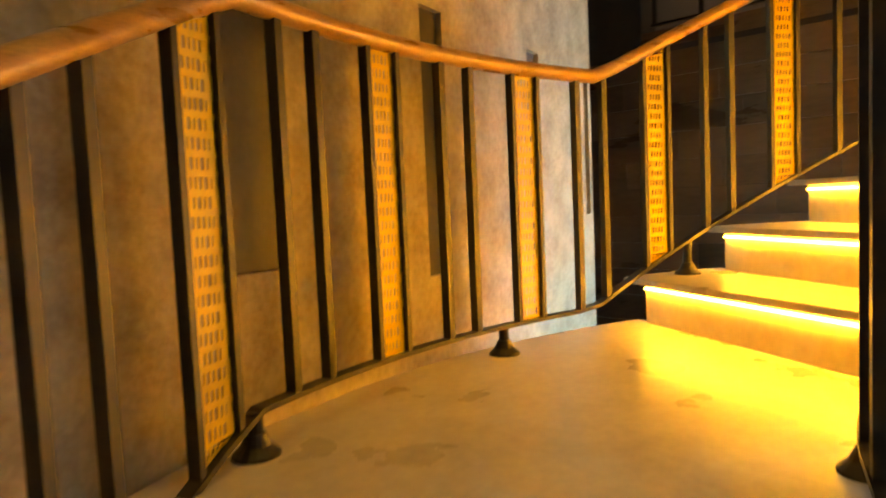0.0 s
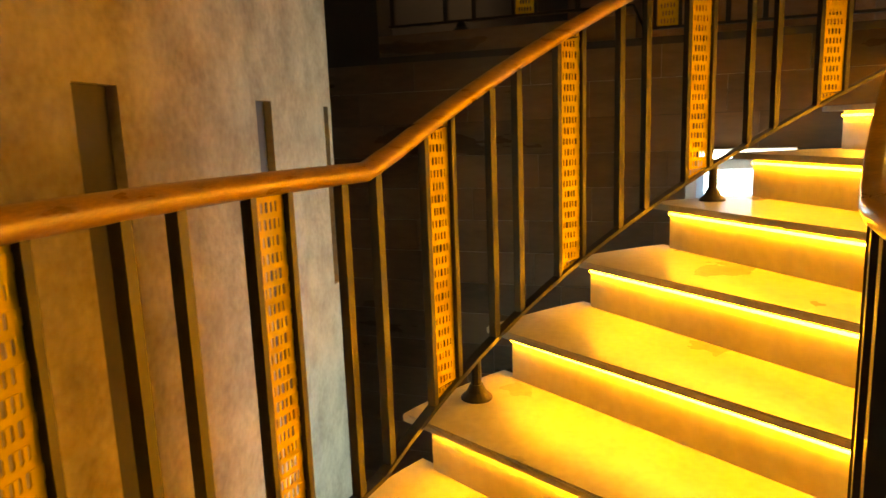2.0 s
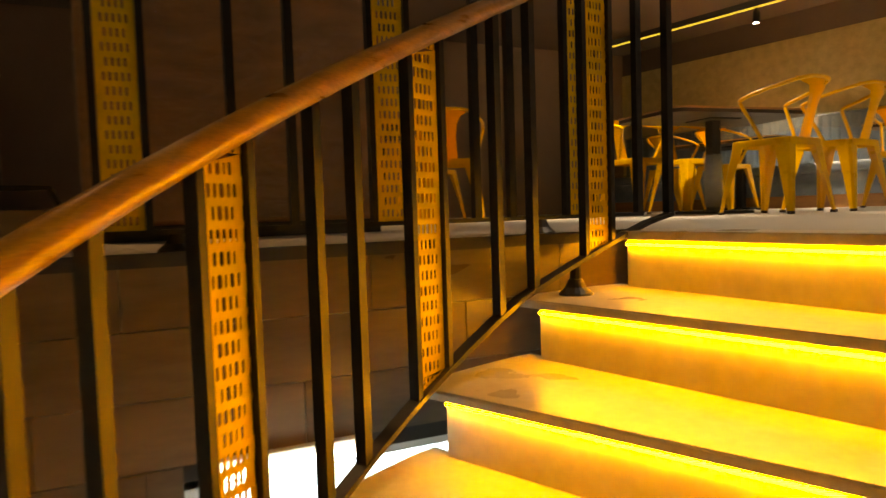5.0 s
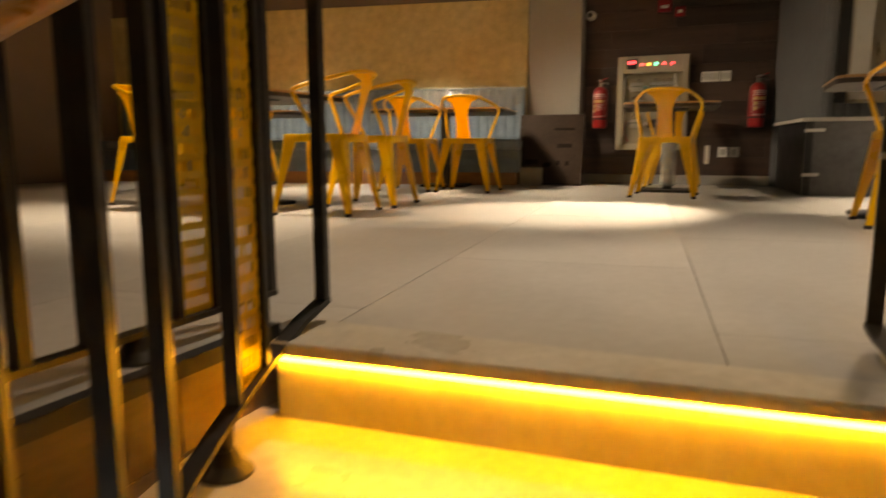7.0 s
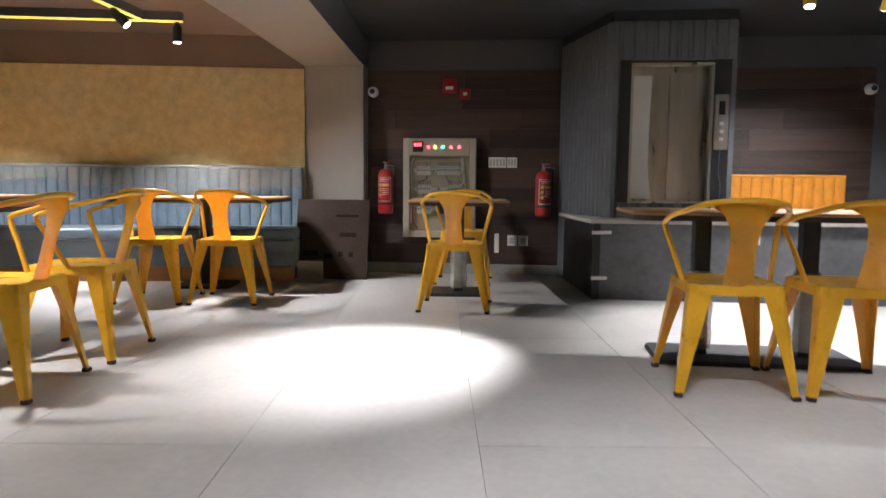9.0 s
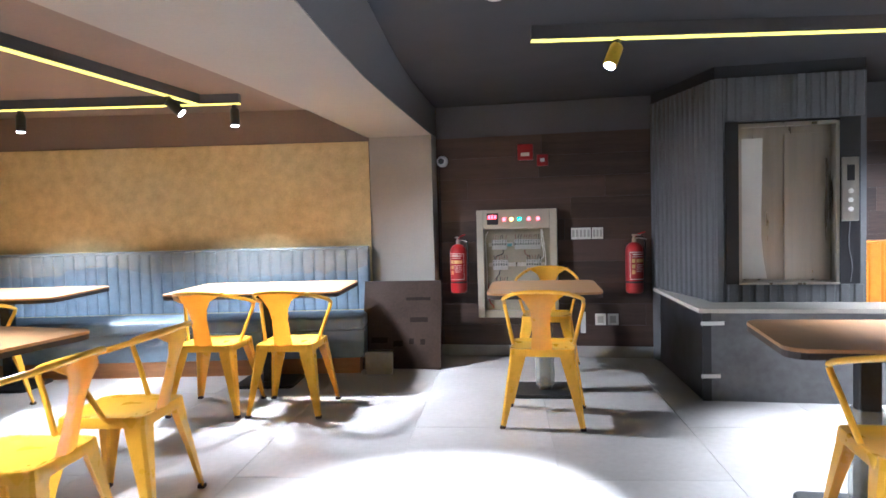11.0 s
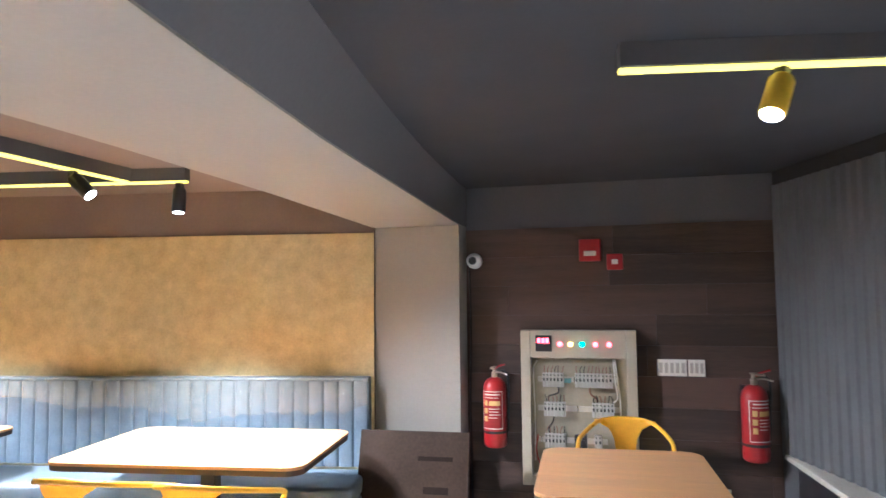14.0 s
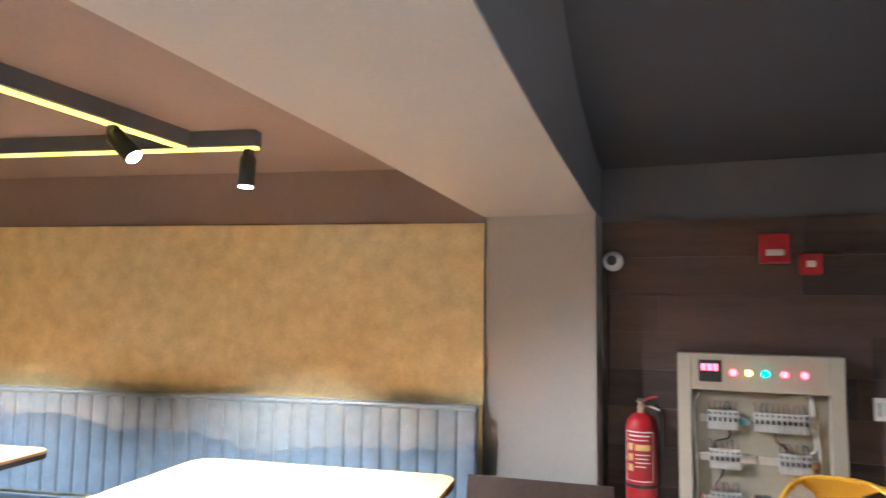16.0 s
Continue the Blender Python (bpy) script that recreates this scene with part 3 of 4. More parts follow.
railing("gallery railing of black bars and yellow pierced panels along the well", gal_line, lambda s: 0.05 + (PLAT if s < 0.52 else 0.0), lambda s: 0.88 + (PLAT if s < 0.52 else 0.0), -0.74, 2.2,
        [1.90, 1.26, 0.58, -0.08], [2.19, 1.70, 1.58, 1.04, 0.89, 0.38, 0.23, -0.28, -0.43, -0.72], [(1.80, 0.0), (0.75, 0.0), (-0.35, PLAT)])


# ---- furniture ----
def tube(points, r, n=10, bm=None):
    return sweep(points, ring(r, n), bm)


def chair_model():
    """Pressed-steel armchair; it faces +y."""
    t = thing("metal_chair", "glossy yellow pressed-steel armchair with splayed legs", "chair", group="yellow metal chairs")
    bm = bmesh.new()
    rim = round_rect(0.37, 0.37, 0.06, 5)
    rows = []
    for sc_, z in ((1.0, 0.405), (1.0, 0.438), (0.975, 0.447), (0.90, 0.447), (0.84, 0.440), (0.4, 0.437), (0.15, 0.436), (0.02, 0.436)):
        rows.append([bm.verts.new((x * sc_, y * sc_, z)) for x, y in rim])
    k = len(rim)
    for a, b in zip(rows, rows[1:]):
        for i in range(k):
            bm.faces.new((a[i], a[(i + 1) % k], b[(i + 1) % k], b[i]))
    bm.faces.new(rows[-1])
    bmesh.ops.recalc_face_normals(bm, faces=bm.faces)
    bmesh.ops.solidify(bm, geom=bm.faces[:], thickness=0.003)
    part("seat", bm, M_CHAIR, t, smooth=True)
    for sx in (-1, 1):
        for sy in (-1, 1):
            bm = bmesh.new()
            stations = ((0.445, 0.165, 0.165, 0.085), (0.38, 0.172, 0.172, 0.078), (0.2, 0.197, 0.197, 0.052), (0.015, 0.222, 0.222, 0.030))
            rr = []
            for z, ox, oy, w in stations:
                c = (sx * (ox + 0.012), sy * (oy + 0.012))
                rr.append([bm.verts.new((c[0] - sx * w, c[1], z)), bm.verts.new((c[0] - sx * 0.012, c[1], z)), bm.verts.new((c[0], c[1] - sy * 0.012, z)), bm.verts.new((c[0], c[1] - sy * w, z))])
            for a, b in zip(rr, rr[1:]):
                for i in range(3):
                    bm.faces.new((a[i], a[i + 1], b[i + 1], b[i]))
            bmesh.ops.recalc_face_normals(bm, faces=bm.faces)
            bmesh.ops.solidify(bm, geom=bm.faces[:], thickness=0.004)
            leg = part("leg", bm, M_CHAIR, t)
            x, y = sx * 0.222, sy * 0.222
            part("rubber_foot", box(x - 0.016, x + 0.016, y - 0.016, y + 0.016, 0.0, 0.018, 0.004), M_RUBBER, leg)
    hoop = smooth_line([(-0.172, -0.02, 0.435), (-0.203, 0.03, 0.555), (-0.231, 0.078, 0.660), (-0.232, 0.066, 0.688), (-0.222, -0.05, 0.722), (-0.135, -0.235, 0.772), (0, -0.268, 0.785),
                        (0.135, -0.235, 0.772), (0.222, -0.05, 0.722), (0.232, 0.066, 0.688), (0.231, 0.078, 0.660), (0.203, 0.03, 0.555), (0.172, -0.02, 0.435)], 5)
    part("hoop", tube(hoop, 0.0115), M_CHAIR, t, smooth=True)
    bm = bmesh.new()
    rows = []
    for z, w, y in ((0.425, 0.060, -0.168), (0.46, 0.058, -0.176), (0.54, 0.052, -0.197), (0.61, 0.050, -0.216), (0.68, 0.060, -0.236), (0.73, 0.086, -0.250), (0.762, 0.132, -0.254), (0.782, 0.165, -0.252)):
        rows.append([bm.verts.new((w * u, y - 0.012 * (1 - u * u) + (0.035 * u * u if z > 0.75 else 0), z)) for u in (-1, -0.8, -0.35, 0.35, 0.8, 1)])
    for a, b in zip(rows, rows[1:]):
        for i in range(5):
            bm.faces.new((a[i], a[i + 1], b[i + 1], b[i]))
    bmesh.ops.solidify(bm, geom=bm.faces[:], thickness=0.003)
    part("backrest", bm, M_CHAIR, t, smooth=True)
    for ob in bpy.data.objects:
        if ob.parent is not None and (ob.parent == t or ob.parent.parent == t):
            ob.data.transform(Matrix.Diagonal((1.055, 1.055, 1.04, 1)))
    return t


CHAIRS = ((-0.03, 6.56, 0), (-1.70, 6.60, 5), (-2.24, 6.55, 6), (-0.07, 7.86, 180), (-1.77, 4.40, 97), (-1.79, 5.00, 97),
          (1.30, 4.87, 0), (1.82, 4.88, 2), (-3.85, 6.22, 9), (-4.45, 6.12, 12), (-3.22, 4.55, -88), (-3.27, 5.15, -92), (-3.4, 2.9, 60), (-4.5, 3.2, -60), (-4.3, 1.9, 100))
first = chair_model()
first.matrix_world = pose(*CHAIRS[0][:2], 0.0, 0, 0, CHAIRS[0][2])
for x, y, a in CHAIRS[1:]:
    copy_thing(first, pose(x, y, 0.0, 0, 0, a))


def table(x, y, w, d, turn, pedestals=(0,), base=(0.46, 0.40), wrapped=False):
    t = thing("dining_table", "wood-topped dining table with a dark edge on a black iron pedestal", "table", (x, y, 0), turn, group="dining tables")
    part("tabletop", prism(round_rect(w, d, 0.09), 0.738, 0.752, bevel=0.003), M_TOP, t)
    part("edge_band", prism(round_rect(w - 0.004, d - 0.004, 0.09), 0.712, 0.7375), M_EDGE, t)
    for px in pedestals:
        part("pedestal", box(px - 0.04, px + 0.04, -0.04, 0.04, 0.02, 0.712, 0.006), M_IRON, t)
        part("top_plate", box(px - 0.14, px + 0.14, -0.14, 0.14, 0.702, 0.7115), M_IRON, t)
        if wrapped:
            part("plastic_wrap", lathe([(0.063, 0.05), (0.070, 0.12), (0.064, 0.2), (0.071, 0.27), (0.063, 0.33), (0.069, 0.4), (0.060, 0.45)], 14, at=(px, 0, 0)), M_WRAP, t, "crumpled clear plastic wrap", smooth=True)
    bw = base[0] + (max(pedestals) - min(pedestals))
    mid = (max(pedestals) + min(pedestals)) / 2
    part("base_plate", prism([(mid + a, b) for a, b in round_rect(bw, base[1], 0.04, 3)], 0.0, 0.022, bevel=0.006), M_IRON, t)
    return t


table(-0.06, 7.20, 0.76, 0.86, 4, wrapped=True)
table(-2.20, 7.26, 1.30, 0.90, 8)
table(-4.25, 6.92, 1.25, 0.90, 10)
table(1.58, 5.34, 1.30, 0.70, 0, (-0.26, 0.26), wrapped=True)
table(-2.58, 4.72, 0.75, 1.25, -6, wrapped=True)
table(-3.9, 2.5, 0.8, 0.8, 10)


def bench(name_label, x0, x1, yb, yf, material, top=1.0, flute=0.075, film=True):
    t = thing("bench_seat", name_label, "bench")
    part("plinth", box(x0 + 0.04, x1 - 0.04, yf + 0.05, yb, 0.0, 0.13), M_PLINTH, t, "orange wood plinth")
    part("base_panel", box(x0, x1, yf + 0.03, yb, 0.13, 0.36, 0.01), material, t)
    part("cushion", box(x0, x1, yf, yb - 0.12, 0.36, 0.47, 0.03, seg=4), material, t, smooth=True)
    n = int((x1 - x0) / flute)
    w = (x1 - x0) / n
    for i in range(n):
        a = x0 + i * w
        prof = []
        for j in range(9):
            u = j / 8
            prof.append((a + w * u, yb - 0.075 - 0.016 * math.sin(math.pi * u) ** 0.4))
        prof += [(a + w, yb), (a, yb)]
        part("back_flute", prism(prof, 0.47, top), material, t)
    part("back_cap", box(x0, x1, yb - 0.09, yb, top, top + 0.025, 0.01), material, t)
    if film:
        bm = bmesh.new()
        rnd = random.Random(4)
        nx = int((x1 - x0) / 0.05)
        prof = ((yb - 0.02, top + 0.034), (yb - 0.11, top + 0.034), (yb - 0.126, top - 0.03), (yb - 0.128, top - 0.10), (yb - 0.12, top - 0.17))
        rows = []
        for i in range(nx + 1):
            x = x0 + (x1 - x0) * i / nx
            rows.append([bm.verts.new((x, y + rnd.uniform(-0.008, 0.002), z + (0.05 * math.sin(x * 2.3 + 0.6) + 0.025 * math.sin(x * 7.1) + rnd.uniform(-0.02, 0.02) if j == 4 else rnd.uniform(-0.004, 0.006)))) for j, (y, z) in enumerate(prof)])
        for a, b in zip(rows, rows[1:]):
            for j in range(len(prof) - 1):
                bm.faces.new((a[j], a[j + 1], b[j + 1], b[j]))
        part("plastic_cover", bm, M_FILM_THICK, t, "crumpled cloudy plastic cover over the backrest", smooth=True)
        bm = bmesh.new()
        prof = ((yb - 0.14, 0.486), (yf + 0.2, 0.486), (yf + 0.02, 0.482), (yf - 0.02, 0.45), (yf - 0.022, 0.36), (yf + 0.01, 0.26))
        rows = []
        for i in range(nx + 1):
            x = x0 + (x1 + 0.015 - x0) * i / nx
            rows.append([bm.verts.new((x, y + rnd.uniform(-0.010, 0.003), z + rnd.uniform(-0.002, 0.012))) for y, z in prof])
        for a, b in zip(rows, rows[1:]):
            for j in range(len(prof) - 1):
                bm.faces.new((a[j], a[j + 1], b[j + 1], b[j]))
        part("plastic_cover", bm, M_FILM, t, "crumpled clear plastic cover over the seat", smooth=True)
    return t


blue_bench = bench("long blue leatherette bench with fluted back, wrapped in plastic", -4.95, -0.02, -0.006, -0.57, M_BLUE, flute=0.095)
blue_bench.matrix_world = pose(PIVOT.x, PIVOT.y, 0, 0, 0, GA)
bench("mustard leatherette bench with a fluted back against the dark wall", 2.25, 3.35, BACK_Y - 0.02, 7.8, M_ORANGE, top=0.96, flute=0.09, film=False)

# ---- goods lift and the low wall before it ----
shaft = thing("goods_lift", "grey fluted goods-lift shaft with an open steel car", "lift")
FY, SX0, SX1, LIFT_TOP = 7.38, 1.122, 2.077, 2.157
W0, W1, Z0, Z1 = 1.276, 1.911, 0.74, 1.835
for x0, x1, z0, z1 in ((SX0, 1.189, 0.0, LIFT_TOP), (2.037, SX1, 0.0, LIFT_TOP), (1.189, 2.037, 0.0, Z0), (1.189, 2.037, Z1 + 0.02, LIFT_TOP)):
    part("front_wall", box(x0, x1, FY, FY + 0.06, z0, z1), M_FLUTE, shaft)
LB = (0.80, BACK_Y)
part("side_wall", prism([(SX0, FY + 0.001), LB, (LB[0] + 0.06, LB[1]), (SX0 + 0.06, FY + 0.05)], 0, LIFT_TOP), M_FLUTE, shaft)
part("side_wall", box(SX1 - 0.05, SX1, FY + 0.061, BACK_Y, 0, LIFT_TOP), M_FLUTE, shaft)


def flutes(p, q, z0, z1, n, parent, out):
    p, q = Vector(p), Vector(q)
    d = (q - p) / n
    for i in range(n):
        a = p + d * (i + 0.12)
        b = p + d * (i + 0.88)
        part("slat", prism([tuple(a), tuple(b), tuple(b * 1.0 + out - d * 0.12), tuple(a + out + d * 0.12)], z0, z1), M_FLUTE, parent)


flutes((SX0, FY), LB, 0.6, LIFT_TOP, 13, shaft, Vector((-0.013, -0.003)))
flutes((SX0, FY), (1.189, FY), 0.6, LIFT_TOP, 1, shaft, Vector((0, -0.011)))
flutes((1.189, FY), (2.077, FY), Z1 + 0.03, LIFT_TOP, 10, shaft, Vector((0, -0.011)))
flutes((1.189, FY), (2.077, FY), 0.6, Z0 - 0.005, 10, shaft, Vector((0, -0.011)))
part("frame_post", box(1.189, W0, FY - 0.012, FY + 0.05, Z0, Z1 + 0.02), M_BLACK, shaft, "black frame post")
part("frame_post", box(W1, 2.037, FY - 0.012, FY + 0.05, Z0, Z1 + 0.02), M_BLACK, shaft, "black frame post")
part("frame_rim", box(W0, W0 + 0.02, FY - 0.006, FY + 0.05, Z0, Z1), M_STEELBRUSH, shaft)
part("frame_rim", box(W1 - 0.02, W1, FY - 0.006, FY + 0.05, Z0, Z1), M_STEELBRUSH, shaft)
part("frame_rim", box(W0 + 0.02, W1 - 0.02, FY - 0.006, FY + 0.05, Z1 - 0.02, Z1), M_STEELBRUSH, shaft)
car = part("lift_car", box(W0, W1, FY + 0.16, FY + 0.18, Z0, Z1), M_STEELBRUSH, shaft, "brushed steel lift car")
part("car_side", box(W0 - 0.012, W0, FY + 0.05, FY + 0.16, Z0, Z1), M_STEELBRUSH, car)
part("car_side", box(W1, W1 + 0.012, FY + 0.05, FY + 0.16, Z0, Z1), M_STEELBRUSH, car)
part("car_roof", box(W0, W1, FY + 0.05, FY + 0.16, Z1, Z1 + 0.012), M_STEELBRUSH, car)
part("car_floor", box(W0, W1, FY - 0.02, FY + 0.16, Z0 - 0.004, Z0 + 0.008), M_STEELBRUSH, car)
bm = bmesh.new()
leaf = [(0.0, 1.0), (0.16, 1.0), (0.155, 0.75), (0.150, 0.5), (0.148, 0.3), (0.165, 0.12), (0.185, 0.0), (0.0, 0.0)]
va = [[bm.verts.new((W0 + 0.012 + u, FY + y, Z0 + 0.03 + v * (Z1 - Z0 - 0.12))) for u, v in leaf] for y in (0.060, 0.072)]
bm.faces.new(va[0])
bm.faces.new(va[1][::-1])
for i in range(len(leaf)):
    n = (i + 1) % len(leaf)
    bm.faces.new((va[0][i], va[1][i], va[1][n], va[0][n]))
part("car_door", bm, M_WHITE, car, "pale folded door leaf")
part("inner_panel", box(W0 + 0.33, W1 - 0.004, FY + 0.145, FY + 0.158, Z0 + 0.02, Z1 - 0.06, 0.003), M_STEELBRUSH, car)
part("roof", box(SX0 + 0.06, SX1 - 0.05, FY + 0.06, BACK_Y, LIFT_TOP - 0.02, LIFT_TOP), M_FLUTE, shaft)
part("header", prism([(SX0 + 0.004, FY + 0.004), (SX1 - 0.004, FY + 0.004), (SX1 - 0.004, BACK_Y), (LB[0] + 0.004, BACK_Y)], LIFT_TOP + 0.001, CEIL), M_CEIL, shaft, "dark header between the shaft and the ceiling")
part("cable", tube(smooth_line([(1.97, FY - 0.02, 1.16), (1.965, FY - 0.016, 1.0), (1.985, FY - 0.016, 0.86), (1.975, FY - 0.016, 0.75)], 6), 0.004, 6), M_GREY, shaft, "thin cable below the call panel")
cp = part("control_panel", box(1.919, 2.022, FY - 0.03, FY - 0.012, 1.16, 1.586, 0.004), M_STEELBRUSH, shaft, "steel call panel with a small dark display")
part("display", box(1.948, 1.994, FY - 0.033, FY - 0.0305, 1.43, 1.534), M_BLACK, cp)
for z in (1.36, 1.30, 1.24):
    part("button", lathe([(0.016, 0), (0.016, 0.006), (0.012, 0.008)], 14), M_WHITE, cp).matrix_local = pose(1.971, FY - 0.03, z, 90)

low = thing("low_wall", "low dark counter wall with a pale stone top", "counter")
LY = 7.06
CA, CB = Vector((0.985, LY)), Vector((0.83, BACK_Y - 0.01))
part("front_panel", box(1.035, 3.6, LY, LY + 0.06, 0.0, 0.585), M_COUNTER, low, "grey laminate front panel")
part("side_panel", prism([tuple(CA), tuple(CB), (CB.x + 0.05, CB.y), (1.04, LY + 0.07)], 0.0, 0.585), M_BLACK, low, "black laminate side panel")
part("corner_strip", box(0.978, 1.034, LY - 0.008, LY, 0.0, 0.585), M_BLACK, low)
part("stone_top", prism([(CA.x - 0.03, LY - 0.03), (3.62, LY - 0.03), (3.62, FY - 0.013), (SX0 - 0.03, FY - 0.013), (CB.x + 0.12, CB.y - 0.03), (CB.x - 0.03, CB.y - 0.03)], 0.586, 0.614, bevel=0.003), M_CTOP, low, "pale stone top")
for z, x1 in ((0.515, 1.115), (0.165, 1.09)):
    part("tape", prism([(0.968, LY - 0.0125), (x1, LY - 0.0125), (x1, LY - 0.0085), (0.968, LY - 0.0085)], [z - 0.014, z - 0.010, z - 0.010, z - 0.014], [z + 0.012, z + 0.015, z + 0.015, z + 0.012]), M_WHITE, low, "strip of white masking tape")
part("tape", box(2.18, 2.205, LY - 0.004, LY - 0.0005, 0.44, 0.56), M_WHITE, low, "strip of white masking tape")

# ---- north wall fittings ----
YW = BACK_Y
db = thing("distribution_board", "open beige distribution board with breakers and indicator lamps", "electric panel")
part("frame", box(-0.695, -0.635, YW - 0.09, YW, 0.36, 1.31, 0.004), M_BOXPAINT, db)
part("frame", box(-0.055, 0.005, YW - 0.09, YW, 0.36, 1.31, 0.004), M_BOXPAINT, db)
part("lamp_strip", box(-0.634, -0.056, YW - 0.09, YW, 1.14, 1.31, 0.004), M_BOXPAINT, db)
part("bottom_strip", box(-0.634, -0.056, YW - 0.09, YW, 0.36, 0.42, 0.004), M_BOXPAINT, db)
part("back_plate", box(-0.634, -0.056, YW - 0.02, YW, 0.42, 1.14), M_BOXIN, db)
meter = part("meter", box(-0.60, -0.50, YW - 0.1, YW - 0.09, 1.18, 1.28, 0.003), M_BLACK, db)
for i in range(3):
    part("digit", box(-0.588 + 0.026 * i, -0.570 + 0.026 * i, YW - 0.103, YW - 0.1005, 1.232, 1.262), M_LRED, meter)
for x, m in ((-0.45, M_LRED), (-0.385, M_LAMB), (-0.315, M_LGRN), (-0.235, M_LRED), (-0.155, M_LRED)):
    part("indicator", lathe([(0.014, 0), (0.014, 0.008), (0.008, 0.013)], 12), m, db).matrix_local = pose(x, YW - 0.09, 1.225, 90)
rnd = random.Random(9)
for z, x0, x1 in ((1.003, -0.60, -0.10), (0.824, -0.60, -0.10), (0.630, -0.60, -0.18)):
    part("mounting_rail", box(x0, x1, YW - 0.028, YW - 0.0205, z - 0.017, z + 0.017), M_STEELBRUSH, db, "steel mounting rail")
for x0, x1, z, n in ((-0.565, -0.434, 1.003, 6), (-0.366, -0.140, 1.003, 10), (-0.560, -0.427, 0.824, 6), (-0.267, -0.135, 0.824, 6), (-0.557, -0.427, 0.630, 6), (-0.375, -0.300, 0.630, 2), (-0.257, -0.211, 0.630, 2)):
    w = (x1 - x0) / n
    for i in range(n):
        xa = x0 + i * w
        br = part("breaker", box(xa + 0.0008, xa + w - 0.0008, YW - 0.075, YW - 0.029, z - 0.043, z + 0.043, 0.003), M_BREAKER if n > 2 or z > 0.7 or x0 > -0.3 else M_BLACK, db)
        part("lever", box(xa + w * 0.3, xa + w * 0.7, YW - 0.086, YW - 0.0752, z - 0.004, z + 0.014), M_BLACK, br)
        part("terminal", box(xa + w * 0.32, xa + w * 0.68, YW - 0.0762, YW - 0.0752, z + 0.027, z + 0.036), M_GREY, br)
        if n > 2:
            part("wire", tube(smooth_line([(xa + w / 2, YW - 0.05, z + 0.042), (xa + w / 2 + rnd.uniform(-.004, .004), YW - 0.047, z + 0.062), (xa + w / 2 + rnd.uniform(-.01, .01), YW - 0.026, z + 0.083)], 4), 0.0028, 6), rnd.choice((M_WIRE, M_WIRE, M_BLACK)), db)
part("connector", box(-0.432, -0.390, YW - 0.06, YW - 0.029, 0.985, 1.012, 0.003), M_TEAL, db, "small teal terminal connector")
for pts, m in ((((-0.60, 1.12), (-0.625, 1.05), (-0.618, 0.8), (-0.622, 0.5)), M_WHITE), (((-0.125, 1.13), (-0.112, 1.0), (-0.098, 0.85), (-0.104, 0.5)), M_WHITE), (((-0.135, 1.13), (-0.128, 1.02), (-0.115, 0.9), (-0.14, 0.87)), M_WHITE),
               (((-0.47, 0.96), (-0.475, 0.92), (-0.53, 0.90), (-0.535, 0.868)), M_BLACK), (((-0.28, 0.96), (-0.275, 0.92), (-0.24, 0.89), (-0.235, 0.868)), M_WIRE), (((-0.60, 0.66), (-0.615, 0.58), (-0.60, 0.5), (-0.56, 0.44)), M_RED), (((-0.5, 0.78), (-0.51, 0.74), (-0.535, 0.70), (-0.53, 0.674)), M_BLACK)):
    part("cable", tube(smooth_line([(x, YW - 0.035, z) for x, z in pts], 6), 0.0045, 6), m, db)


